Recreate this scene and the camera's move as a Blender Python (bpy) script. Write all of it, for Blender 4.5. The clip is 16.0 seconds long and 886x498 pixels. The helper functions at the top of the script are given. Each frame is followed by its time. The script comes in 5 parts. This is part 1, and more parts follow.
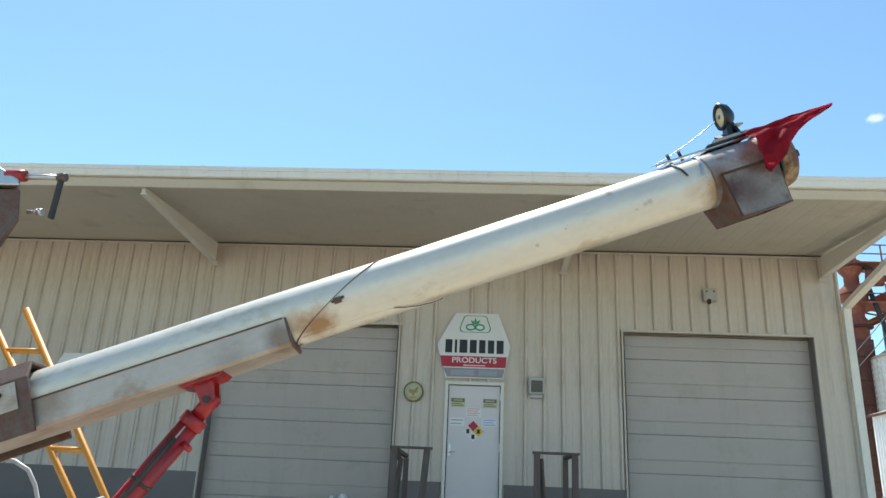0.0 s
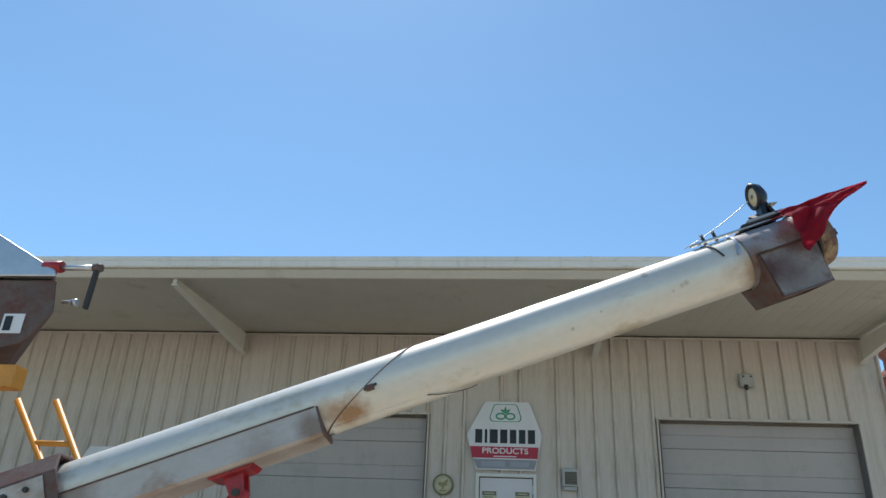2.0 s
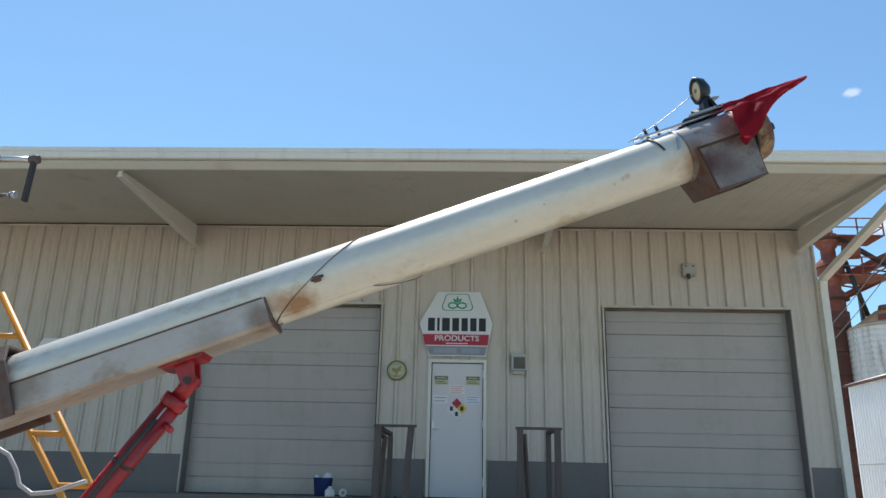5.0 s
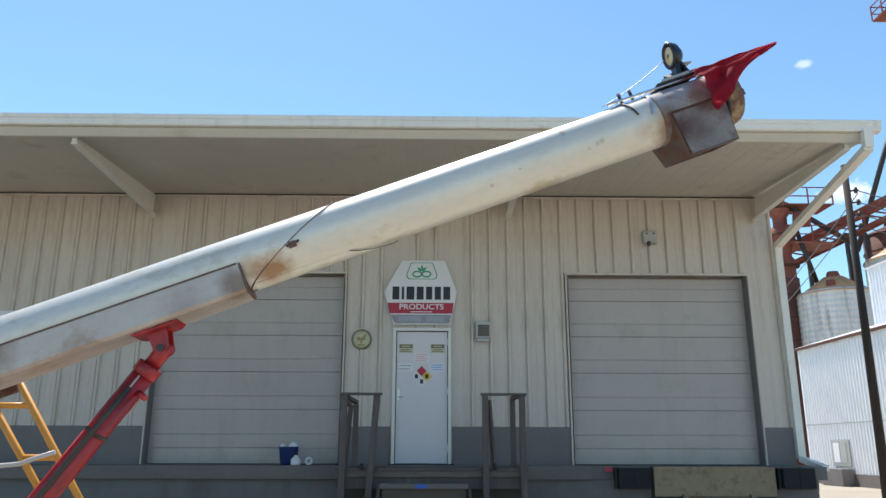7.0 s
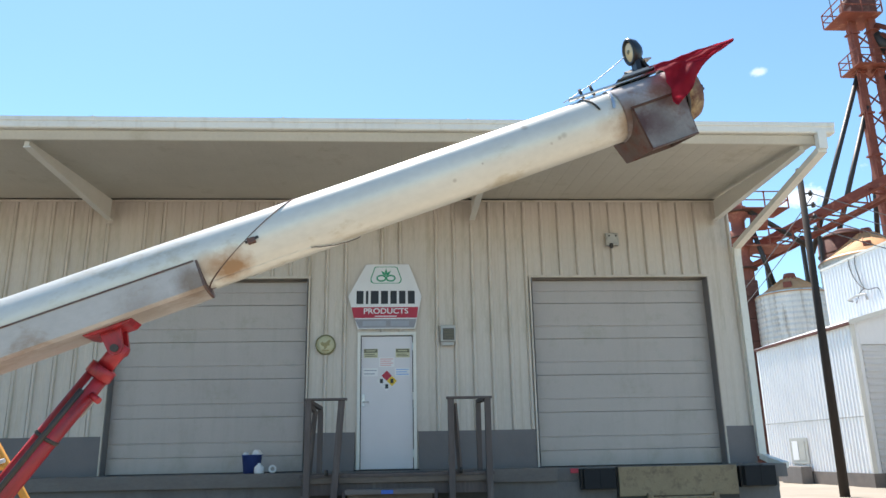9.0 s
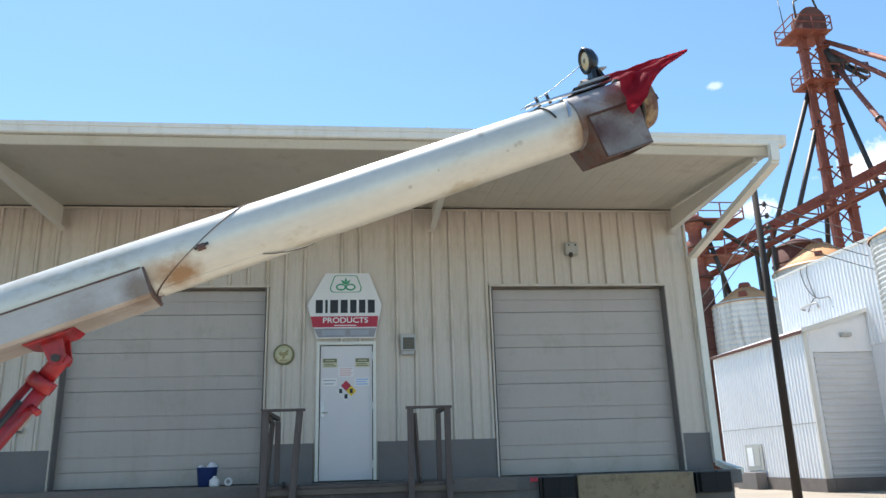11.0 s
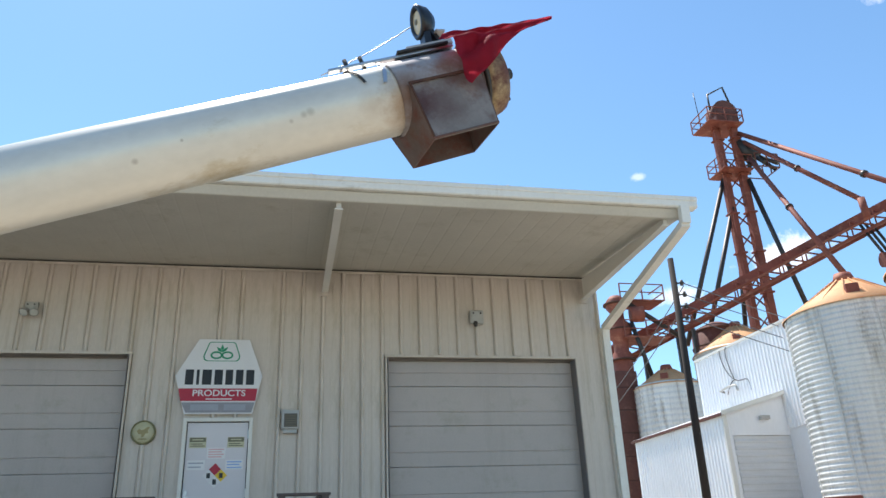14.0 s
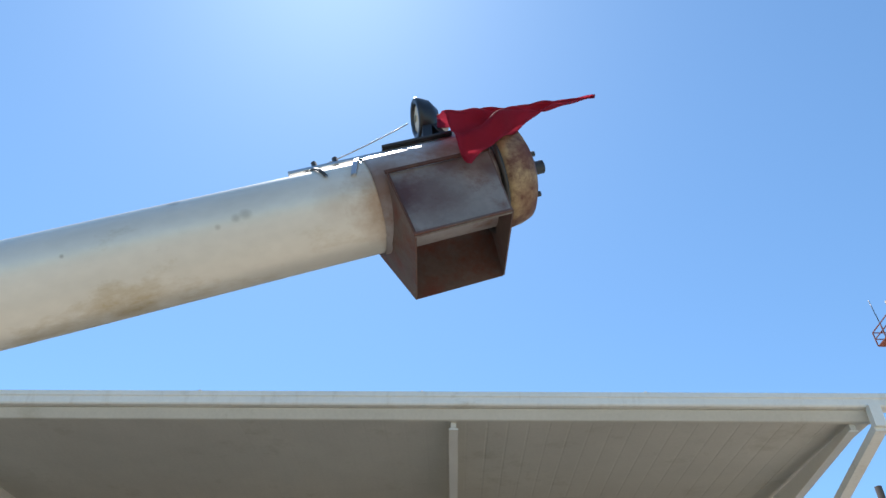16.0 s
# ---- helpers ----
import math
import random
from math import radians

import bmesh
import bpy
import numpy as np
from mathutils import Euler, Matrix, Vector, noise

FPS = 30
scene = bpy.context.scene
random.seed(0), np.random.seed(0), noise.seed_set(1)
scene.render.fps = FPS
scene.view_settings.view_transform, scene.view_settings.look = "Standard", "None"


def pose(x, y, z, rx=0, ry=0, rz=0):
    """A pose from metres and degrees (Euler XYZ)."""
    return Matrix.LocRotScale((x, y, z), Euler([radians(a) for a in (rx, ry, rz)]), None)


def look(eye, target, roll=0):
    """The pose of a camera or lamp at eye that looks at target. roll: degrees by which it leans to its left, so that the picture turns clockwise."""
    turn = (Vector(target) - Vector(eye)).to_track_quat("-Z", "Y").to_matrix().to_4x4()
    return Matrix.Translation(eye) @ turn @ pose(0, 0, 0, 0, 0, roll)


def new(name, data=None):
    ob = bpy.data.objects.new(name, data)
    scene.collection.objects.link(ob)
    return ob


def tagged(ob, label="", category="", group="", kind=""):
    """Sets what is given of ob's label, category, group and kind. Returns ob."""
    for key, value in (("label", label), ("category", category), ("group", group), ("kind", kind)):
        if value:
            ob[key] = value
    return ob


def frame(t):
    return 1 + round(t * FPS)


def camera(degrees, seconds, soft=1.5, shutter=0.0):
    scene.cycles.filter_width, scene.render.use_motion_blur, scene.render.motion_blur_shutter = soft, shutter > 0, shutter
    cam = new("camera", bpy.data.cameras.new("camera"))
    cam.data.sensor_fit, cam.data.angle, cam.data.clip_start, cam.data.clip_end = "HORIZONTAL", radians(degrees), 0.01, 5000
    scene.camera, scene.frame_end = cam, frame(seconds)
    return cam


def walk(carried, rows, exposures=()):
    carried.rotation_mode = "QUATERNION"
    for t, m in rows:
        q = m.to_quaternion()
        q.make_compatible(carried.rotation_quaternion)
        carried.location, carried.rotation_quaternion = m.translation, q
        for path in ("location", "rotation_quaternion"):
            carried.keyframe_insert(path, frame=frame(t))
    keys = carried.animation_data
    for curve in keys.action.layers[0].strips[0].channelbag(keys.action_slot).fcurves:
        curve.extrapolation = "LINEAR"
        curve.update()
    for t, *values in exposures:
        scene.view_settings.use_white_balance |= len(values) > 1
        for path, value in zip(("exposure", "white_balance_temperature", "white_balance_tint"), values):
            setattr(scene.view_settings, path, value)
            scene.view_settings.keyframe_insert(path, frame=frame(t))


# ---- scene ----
cam = camera(61.3, 16.0)
PATH = [
    (0, (0.706, -12.362, 1.546), (0.576, -10.472, 2.186), 2.6),
    (0.5, (0.714, -12.346, 1.528), (0.557, -10.483, 2.24), 2.6),
    (1, (0.7, -12.315, 1.521), (0.536, -10.475, 2.288), 2.5),
    (1.5, (0.695, -12.312, 1.532), (0.513, -10.489, 2.335), 2.6),
    (2, (0.67, -12.331, 1.542), (0.47, -10.534, 2.396), 2.7),
    (2.5, (0.668, -12.336, 1.56), (0.473, -10.542, 2.423), 2.6),
    (3, (0.711, -12.342, 1.572), (0.531, -10.528, 2.396), 2.0),
    (3.5, (0.701, -12.356, 1.565), (0.539, -10.515, 2.327), 1.5),
    (4, (0.71, -12.357, 1.548), (0.565, -10.496, 2.266), 1.5),
    (4.5, (0.734, -12.361, 1.519), (0.619, -10.474, 2.17), 1.3),
    (5, (0.719, -12.36, 1.536), (0.638, -10.451, 2.125), 1.3),
    (5.2, (0.707, -12.38, 1.538), (0.64, -10.466, 2.113), 0.8),
    (7.3, (0.642, -12.333, 1.509), (0.672, -10.397, 2.009), 0.2),
    (7.5, (0.659, -12.325, 1.506), (0.678, -10.387, 1.998), 0.1),
    (8, (0.68, -12.312, 1.493), (0.695, -10.373, 1.984), 0.0),
    (8.5, (0.633, -12.295, 1.479), (0.674, -10.366, 2.008), 0.4),
    (9, (0.652, -12.298, 1.475), (0.774, -10.373, 2.005), -1.1),
    (9.5, (0.645, -12.308, 1.479), (0.85, -10.383, 1.981), -1.0),
    (9.7, (0.651, -12.31, 1.473), (0.87, -10.391, 1.991), -2.0),
    (12, (0.762, -12.064, 1.477), (1.011, -10.168, 2.063), -0.9),
    (12.5, (0.84, -11.86, 1.513), (1.185, -9.994, 2.147), -1.6),
    (13, (0.957, -11.672, 1.514), (1.401, -9.831, 2.158), -2.9),
    (13.5, (1.189, -11.472, 1.525), (1.642, -9.642, 2.194), -2.2),
    (14, (1.389, -11.257, 1.541), (1.788, -9.446, 2.29), -2.4),
    (14.5, (1.506, -11.003, 1.561), (1.906, -9.208, 2.347), -1.0),
    (15, (1.627, -10.784, 1.593), (1.946, -9.057, 2.55), -3.5),
    (15.5, (1.821, -10.593, 1.621), (1.954, -8.935, 2.732), -0.8),
    (15.6, (1.855, -10.53, 1.646), (1.959, -8.9, 2.799), 0.7),
    (16, (1.945, -10.422, 1.668), (1.915, -8.899, 2.964), 0.8),
]
EXPOSURES = [
    (0, 0.78, 6850, 10), (1, 0.56, 6650, 10), (1.5, 0.48, 6500, 11.5), (2.5, 0.22, 6300, 13), (3.5, 0.22, 6350, 13), (4, 0.2, 6350, 13), (4.5, 0.27, 6400, 13),
    (5, 0.42, 6500, 13), (7.5, 0.70, 6550, 14.5), (8.5, 0.88, 6600, 14.5), (9.5, 0.9, 6600, 14.5), (12, 0.72, 6450, 14.5), (13, 0.71, 6450, 14.5),
    (14, 0.74, 6450, 14.5), (14.5, 0.75, 6500, 14.5), (15, 0.69, 6350, 14.5), (15.5, 0.52, 6150, 14.5), (16, 0.55, 6100, 14.5),
]
walk(cam, [(t, look(e, g, r)) for t, e, g, r in PATH], EXPOSURES)

# ---------------- light ----------------
SUN = Vector((-0.147, 0.430, 0.891)).normalized()
sun_el = math.asin(SUN.z)
sun_az = math.atan2(SUN.x, SUN.y)
CLOUDS = (
    ((0.587, 0.743, 0.322), 0.085, 0.9),
    ((0.482, 0.826, 0.293), 0.05, 0.8),
    ((0.435, 0.787, 0.437), 0.018, 0.4),
    ((0.627, 0.545, 0.558), 0.05, 0.5),
)
world = bpy.data.worlds.new("sky")
scene.world = world
world.use_nodes = True
wn, wl = world.node_tree.nodes, world.node_tree.links
wn.clear()
sky = wn.new("ShaderNodeTexSky")
sky.sky_type = "NISHITA"
sky.sun_disc = False
sky.sun_elevation = sun_el
sky.sun_rotation = sun_az
sky.altitude = 200
sky.air_density = 1.0
sky.dust_density = 0.25
sky.ozone_density = 2.0
bgn = wn.new("ShaderNodeBackground")
bgn.inputs["Strength"].default_value = 0.13
won = wn.new("ShaderNodeOutputWorld")
tint = wn.new("ShaderNodeVectorMath")
tint.operation = "MULTIPLY"
tint.inputs[1].default_value = (0.785, 1.0, 1.0)
wl.new(sky.outputs[0], tint.inputs[0])
# a few small fair-weather clouds
wtc = wn.new("ShaderNodeTexCoord")
wnz = wn.new("ShaderNodeTexNoise")
wnz.inputs["Scale"].default_value = 26
wnz.inputs["Detail"].default_value = 7
wnz.inputs["Roughness"].default_value = 0.62
wl.new(wtc.outputs["Generated"], wnz.inputs["Vector"])
sky_out = tint.outputs[0]
for cdir, width, dens in CLOUDS:
    df = wn.new("ShaderNodeVectorMath")
    df.operation = "SUBTRACT"
    df.inputs[1].default_value = Vector(cdir).normalized()
    wl.new(wtc.outputs["Generated"], df.inputs[0])
    sq = wn.new("ShaderNodeVectorMath")
    sq.operation = "MULTIPLY"
    sq.inputs[1].default_value = (1, 1, 1.9)
    wl.new(df.outputs[0], sq.inputs[0])
    dt = wn.new("ShaderNodeVectorMath")
    dt.operation = "LENGTH"
    wl.new(sq.outputs[0], dt.inputs[0])
    fo = wn.new("ShaderNodeMapRange")
    fo.inputs["From Min"].default_value = width
    fo.inputs["From Max"].default_value = 0.0
    wl.new(dt.outputs["Value"], fo.inputs["Value"])
    ad = wn.new("ShaderNodeMath")
    ad.operation = "MULTIPLY_ADD"
    ad.inputs[1].default_value = 0.55
    wl.new(fo.outputs[0], ad.inputs[0])
    wl.new(wnz.outputs["Fac"], ad.inputs[2])
    th = wn.new("ShaderNodeMapRange")
    th.inputs["From Min"].default_value = 0.78
    th.inputs["From Max"].default_value = 0.98
    th.inputs["To Max"].default_value = dens
    wl.new(ad.outputs[0], th.inputs["Value"])
    cm = wn.new("ShaderNodeMix")
    cm.data_type = "RGBA"
    wl.new(th.outputs[0], cm.inputs[0])
    wl.new(sky_out, cm.inputs[6])
    cm.inputs[7].default_value = (7.0, 7.2, 7.4, 1)
    sky_out = cm.outputs[2]
wl.new(sky_out, bgn.inputs["Color"])
wl.new(bgn.outputs[0], won.inputs["Surface"])
sun = new("sun", bpy.data.lights.new("sun", "SUN"))
sun.data.energy = 4.8
sun.data.angle = radians(0.53)
sun.data.color = (1.0, 0.95, 0.87)
sun.matrix_world = look(SUN * 60, (0, 0, 0))


# ---------------- materials ----------------
def mat(name, col, rough=0.6, metal=0.0, var=0.12, scale=3.0, grain=60.0, bump=0.15, stain=None, stain_at=0.6, stretch=(1, 1, 1), rand=0.0, spec=0.5):
    """A surface with variation at two scales, optional stains of a second colour, and fine relief."""
    m = bpy.data.materials.new(name)
    m.use_nodes = True
    nt = m.node_tree
    n, l = nt.nodes, nt.links
    p = n["Principled BSDF"]
    p.inputs["Roughness"].default_value = rough
    p.inputs["Metallic"].default_value = metal
    p.inputs["Specular IOR Level"].default_value = spec
    tc = n.new("ShaderNodeTexCoord")
    mp = n.new("ShaderNodeMapping")
    mp.inputs["Scale"].default_value = stretch
    l.new(tc.outputs["Object"], mp.inputs["Vector"])
    big = n.new("ShaderNodeTexNoise")
    big.inputs["Scale"].default_value = scale
    big.inputs["Detail"].default_value = 6
    big.inputs["Roughness"].default_value = 0.65
    l.new(mp.outputs[0], big.inputs["Vector"])
    fine = n.new("ShaderNodeTexNoise")
    fine.inputs["Scale"].default_value = grain
    fine.inputs["Detail"].default_value = 4
    l.new(mp.outputs[0], fine.inputs["Vector"])
    mixf = n.new("ShaderNodeMix")
    mixf.data_type = "FLOAT"
    mixf.inputs[0].default_value = 0.35
    l.new(big.outputs["Fac"], mixf.inputs[2])
    l.new(fine.outputs["Fac"], mixf.inputs[3])
    ramp = n.new("ShaderNodeMapRange")
    ramp.inputs["From Min"].default_value = 0.3
    ramp.inputs["From Max"].default_value = 0.7
    ramp.inputs["To Min"].default_value = 1 - var
    ramp.inputs["To Max"].default_value = 1 + var
    l.new(mixf.outputs[0], ramp.inputs["Value"])
    mul = n.new("ShaderNodeVectorMath")
    mul.operation = "SCALE"
    mul.inputs[0].default_value = col
    last = ramp.outputs[0]
    if rand:
        oi = n.new("ShaderNodeObjectInfo")
        rr = n.new("ShaderNodeMapRange")
        rr.inputs["To Min"].default_value = 1 - rand
        rr.inputs["To Max"].default_value = 1 + rand
        l.new(oi.outputs["Random"], rr.inputs["Value"])
        mm = n.new("ShaderNodeMath")
        mm.operation = "MULTIPLY"
        l.new(last, mm.inputs[0])
        l.new(rr.outputs[0], mm.inputs[1])
        last = mm.outputs[0]
    l.new(last, mul.inputs["Scale"])
    out = mul.outputs[0]
    if stain:
        sn = n.new("ShaderNodeTexNoise")
        sn.inputs["Scale"].default_value = scale * 1.7
        sn.inputs["Detail"].default_value = 8
        sn.inputs["Roughness"].default_value = 0.7
        off = n.new("ShaderNodeVectorMath")
        off.inputs[1].default_value = (7.3, 2.1, 4.4)
        l.new(mp.outputs[0], off.inputs[0])
        l.new(off.outputs[0], sn.inputs["Vector"])
        sr = n.new("ShaderNodeMapRange")
        sr.inputs["From Min"].default_value = stain_at - 0.06
        sr.inputs["From Max"].default_value = stain_at + 0.14
        l.new(sn.outputs["Fac"], sr.inputs["Value"])
        mx = n.new("ShaderNodeMix")
        mx.data_type = "RGBA"
        l.new(sr.outputs[0], mx.inputs[0])
        l.new(out, mx.inputs[6])
        mx.inputs[7].default_value = (*stain, 1)
        out = mx.outputs[2]
    l.new(out, p.inputs["Base Color"])
    if bump:
        bp = n.new("ShaderNodeBump")
        bp.inputs["Strength"].default_value = bump
        bp.inputs["Distance"].default_value = 0.01
        l.new(mixf.outputs[0], bp.inputs["Height"])
        l.new(bp.outputs[0], p.inputs["Normal"])
    return m


M_siding = mat("painted_siding", (0.580, 0.515, 0.442), 0.5, 0, 0.11, 1.2, 40, 0.06, (0.37, 0.325, 0.235), 0.59, (1, 1, 0.25), rand=0.03)
M_soffit = mat("soffit_paint", (0.55, 0.522, 0.445), 0.6, 0, 0.1, 0.8, 30, 0.05, (0.4, 0.37, 0.28), 0.63)
M_trim = mat("white_trim", (0.72, 0.70, 0.63), 0.45, 0, 0.06, 2, 50, 0.04, (0.45, 0.4, 0.3), 0.7)
M_gutter = mat("gutter_paint", (0.74, 0.725, 0.655), 0.4, 0, 0.08, 1.8, 40, 0.05, (0.48, 0.43, 0.33), 0.65, (0.5, 1, 1))
M_gdoor = mat("garage_door_paint", (0.428, 0.378, 0.342), 0.4, 0, 0.08, 1.1, 40, 0.04, (0.34, 0.31, 0.25), 0.6)
M_door = mat("white_door_paint", (0.67, 0.64, 0.645), 0.45, 0, 0.04, 2, 60, 0.03)
M_block = mat("grey_base_paint", (0.175, 0.16, 0.155), 0.8, 0, 0.12, 2, 50, 0.2)
M_conc = mat("dock_concrete", (0.175, 0.16, 0.148), 0.9, 0, 0.18, 1.5, 45, 0.4, (0.16, 0.15, 0.14), 0.6)
M_curb = mat("dock_edge_concrete", (0.175, 0.15, 0.132), 0.9, 0, 0.2, 2, 45, 0.4, (0.2, 0.18, 0.16), 0.6, (0.4, 1, 1))
M_ground = mat("yard_gravel", (0.322, 0.283, 0.222), 0.95, 0, 0.2, 0.3, 25, 0.6, (0.34, 0.31, 0.27), 0.6)
M_rail = mat("weathered_timber", (0.115, 0.090, 0.080), 0.85, 0, 0.25, 4, 40, 0.4, (0.19, 0.165, 0.145), 0.62, (1, 1, 0.15))
M_joist = mat("brown_timber", (0.17, 0.13, 0.10), 0.85, 0, 0.25, 4, 40, 0.4, (0.10, 0.08, 0.065), 0.58, (0.15, 1, 1))
M_steel_plate = mat("dock_plate_paint", (0.30, 0.22, 0.125), 0.65, 0, 0.18, 3, 50, 0.2, (0.15, 0.10, 0.06), 0.56)
M_rubber = mat("black_rubber", (0.011, 0.011, 0.012), 0.8, 0, 0.2, 5, 60, 0.3)
M_dark = mat("dark_metal", (0.05, 0.045, 0.04), 0.5, 0.4, 0.2, 8, 60, 0.2)
M_tube = mat("auger_paint", (0.62, 0.605, 0.535), 0.36, 0.25, 0.09, 2.6, 40, 0.04, (0.40, 0.33, 0.2), 0.62, (0.6, 1, 1))


def rust_zones(m, zones, col):
    """Rust that spreads from given places of the thing, with a ragged edge."""
    nt = m.node_tree
    n, l = nt.nodes, nt.links
    p = n["Principled BSDF"]
    out = p.inputs["Base Color"].links[0].from_socket
    tc = n.new("ShaderNodeTexCoord")
    nz = n.new("ShaderNodeTexNoise")
    nz.inputs["Scale"].default_value = 16
    nz.inputs["Detail"].default_value = 7
    nz.inputs["Roughness"].default_value = 0.7
    l.new(tc.outputs["Object"], nz.inputs["Vector"])
    for centre, size, amount in zones:
        d = n.new("ShaderNodeVectorMath")
        d.operation = "DISTANCE"
        l.new(tc.outputs["Object"], d.inputs[0])
        d.inputs[1].default_value = centre
        s = n.new("ShaderNodeMath")
        s.operation = "DIVIDE"
        s.inputs[1].default_value = size
        l.new(d.outputs["Value"], s.inputs[0])
        a = n.new("ShaderNodeMath")
        a.operation = "SUBTRACT"
        l.new(nz.outputs["Fac"], a.inputs[0])
        l.new(s.outputs[0], a.inputs[1])
        r = n.new("ShaderNodeMapRange")
        r.inputs["From Min"].default_value = -0.55
        r.inputs["From Max"].default_value = 0.15
        r.inputs["To Max"].default_value = amount
        l.new(a.outputs[0], r.inputs["Value"])
        x = n.new("ShaderNodeMix")
        x.data_type = "RGBA"
        l.new(r.outputs[0], x.inputs[0])
        l.new(out, x.inputs[6])
        x.inputs[7].default_value = (*col, 1)
        out = x.outputs[2]
    l.new(out, p.inputs["Base Color"])


def streaks(m, col, amount, across=7.0, along=0.35, at=0.60):
    """Thin runs of dirty water down a sheet."""
    nt = m.node_tree
    n, l = nt.nodes, nt.links
    p = n["Principled BSDF"]
    out = p.inputs["Base Color"].links[0].from_socket
    tc = n.new("ShaderNodeTexCoord")
    oi = n.new("ShaderNodeObjectInfo")
    ad = n.new("ShaderNodeVectorMath")
    l.new(tc.outputs["Object"], ad.inputs[0])
    l.new(oi.outputs["Location"], ad.inputs[1])
    mp = n.new("ShaderNodeMapping")
    mp.inputs["Scale"].default_value = (across, across, along)
    l.new(ad.outputs[0], mp.inputs["Vector"])
    nz = n.new("ShaderNodeTexNoise")
    nz.inputs["Scale"].default_value = 1.0
    nz.inputs["Detail"].default_value = 6
    nz.inputs["Roughness"].default_value = 0.72
    l.new(mp.outputs[0], nz.inputs["Vector"])
    r = n.new("ShaderNodeMapRange")
    r.inputs["From Min"].default_value = at - 0.08
    r.inputs["From Max"].default_value = at + 0.16
    r.inputs["To Max"].default_value = amount
    l.new(nz.outputs["Fac"], r.inputs["Value"])
    x = n.new("ShaderNodeMix")
    x.data_type = "RGBA"
    l.new(r.outputs[0], x.inputs[0])
    l.new(out, x.inputs[6])
    x.inputs[7].default_value = (*col, 1)
    l.new(x.outputs[2], p.inputs["Base Color"])


rust_zones(M_tube, (((-0.10, -0.085, -0.10), 0.10, 0.9), ((-0.20, -0.11, -0.06), 0.07, 0.45), ((1.89, -0.09, -0.07), 0.13, 0.75), ((1.74, -0.12, -0.06), 0.06, 0.25)), (0.29, 0.15, 0.055))
rust_zones(M_tube, (((1.45, -0.12, -0.06), 0.010, 0.4), ((1.497, -0.12, -0.045), 0.014, 0.35), ((1.52, -0.12, -0.04), 0.018, 0.35), ((1.36, -0.11, 0.06), 0.02, 0.5), ((1.40, -0.115, -0.085), 0.012, 0.5), ((0.6, -0.12, 0.0), 0.008, 0.6), ((1.1, -0.12, -0.04), 0.007, 0.6), ((0.95, -0.11, -0.07), 0.012, 0.4)), (0.16, 0.115, 0.075))
M_tube_low = mat("trough_paint", (0.45, 0.415, 0.38), 0.4, 0.2, 0.10, 2.5, 40, 0.05, (0.27, 0.18, 0.11), 0.58, (0.6, 1, 1))
rust_zones(M_tube_low, (((-0.26, -0.13, -0.12), 0.10, 0.7), ((-0.5, -0.08, -0.16), 0.14, 0.4), ((-1.3, -0.13, -0.05), 0.14, 0.6)), (0.17, 0.10, 0.05))
M_head = mat("head_paint", (0.32, 0.30, 0.295), 0.45, 0.2, 0.15, 5, 60, 0.1, (0.20, 0.10, 0.065), 0.56)
rust_zones(M_head, (((1.88, -0.13, -0.05), 0.09, 0.8), ((2.05, -0.13, 0.02), 0.05, 0.5), ((2.2, -0.12, 0.04), 0.06, 0.5)), (0.15, 0.07, 0.035))
M_rusty = mat("rusty_steel", (0.125, 0.09, 0.075), 0.65, 0.25, 0.25, 7, 70, 0.25, (0.13, 0.045, 0.03), 0.52)
M_chute = mat("spout_plate", (0.22, 0.195, 0.175), 0.5, 0.2, 0.2, 7, 70, 0.2, (0.13, 0.06, 0.045), 0.58)
rust_zones(M_chute, (((1.89, -0.142, -0.12), 0.07, 0.9), ((1.96, -0.142, -0.14), 0.11, 0.6), ((2.04, -0.142, -0.03), 0.07, 0.7), ((2.15, -0.142, -0.1), 0.04, 0.6)), (0.075, 0.028, 0.022))
M_rust = mat("rust", (0.07, 0.03, 0.02), 0.85, 0, 0.3, 14, 90, 0.4, (0.11, 0.055, 0.03), 0.6)
M_cap = mat("tan_end_cover", (0.38, 0.28, 0.15), 0.6, 0.1, 0.3, 9, 70, 0.2, (0.10, 0.04, 0.025), 0.46)
rust_zones(M_cap, (((0.10, 0.0, 0.02), 0.10, 0.85), ((0.05, -0.12, 0.0), 0.06, 0.6)), (0.13, 0.04, 0.02))
M_red = mat("red_paint", (0.34, 0.016, 0.02), 0.35, 0, 0.25, 5, 60, 0.1, (0.05, 0.012, 0.014), 0.56, (1, 1, 0.35))
M_redcloth = mat("red_cloth", (0.40, 0.016, 0.045), 0.8, 0, 0.2, 20, 300, 0.3)
_n, _l = M_redcloth.node_tree.nodes, M_redcloth.node_tree.links
_tr = _n.new("ShaderNodeBsdfTranslucent")
_tr.inputs["Color"].default_value = (0.62, 0.06, 0.10, 1)
_mx = _n.new("ShaderNodeMixShader")
_mx.inputs[0].default_value = 0.48
_l.new(_n["Principled BSDF"].outputs[0], _mx.inputs[1])
_l.new(_tr.outputs[0], _mx.inputs[2])
_l.new(_mx.outputs[0], _n["Material Output"].inputs["Surface"])
M_chrome = mat("chrome_rod", (0.75, 0.75, 0.76), 0.12, 1.0, 0.05, 5, 80, 0.02)
M_zinc = mat("zinc_plate", (0.55, 0.55, 0.55), 0.35, 0.9, 0.12, 9, 80, 0.1)
M_yellow = mat("yellow_ladder_paint", (0.62, 0.27, 0.035), 0.45, 0, 0.15, 8, 60, 0.1, (0.30, 0.12, 0.03), 0.66)
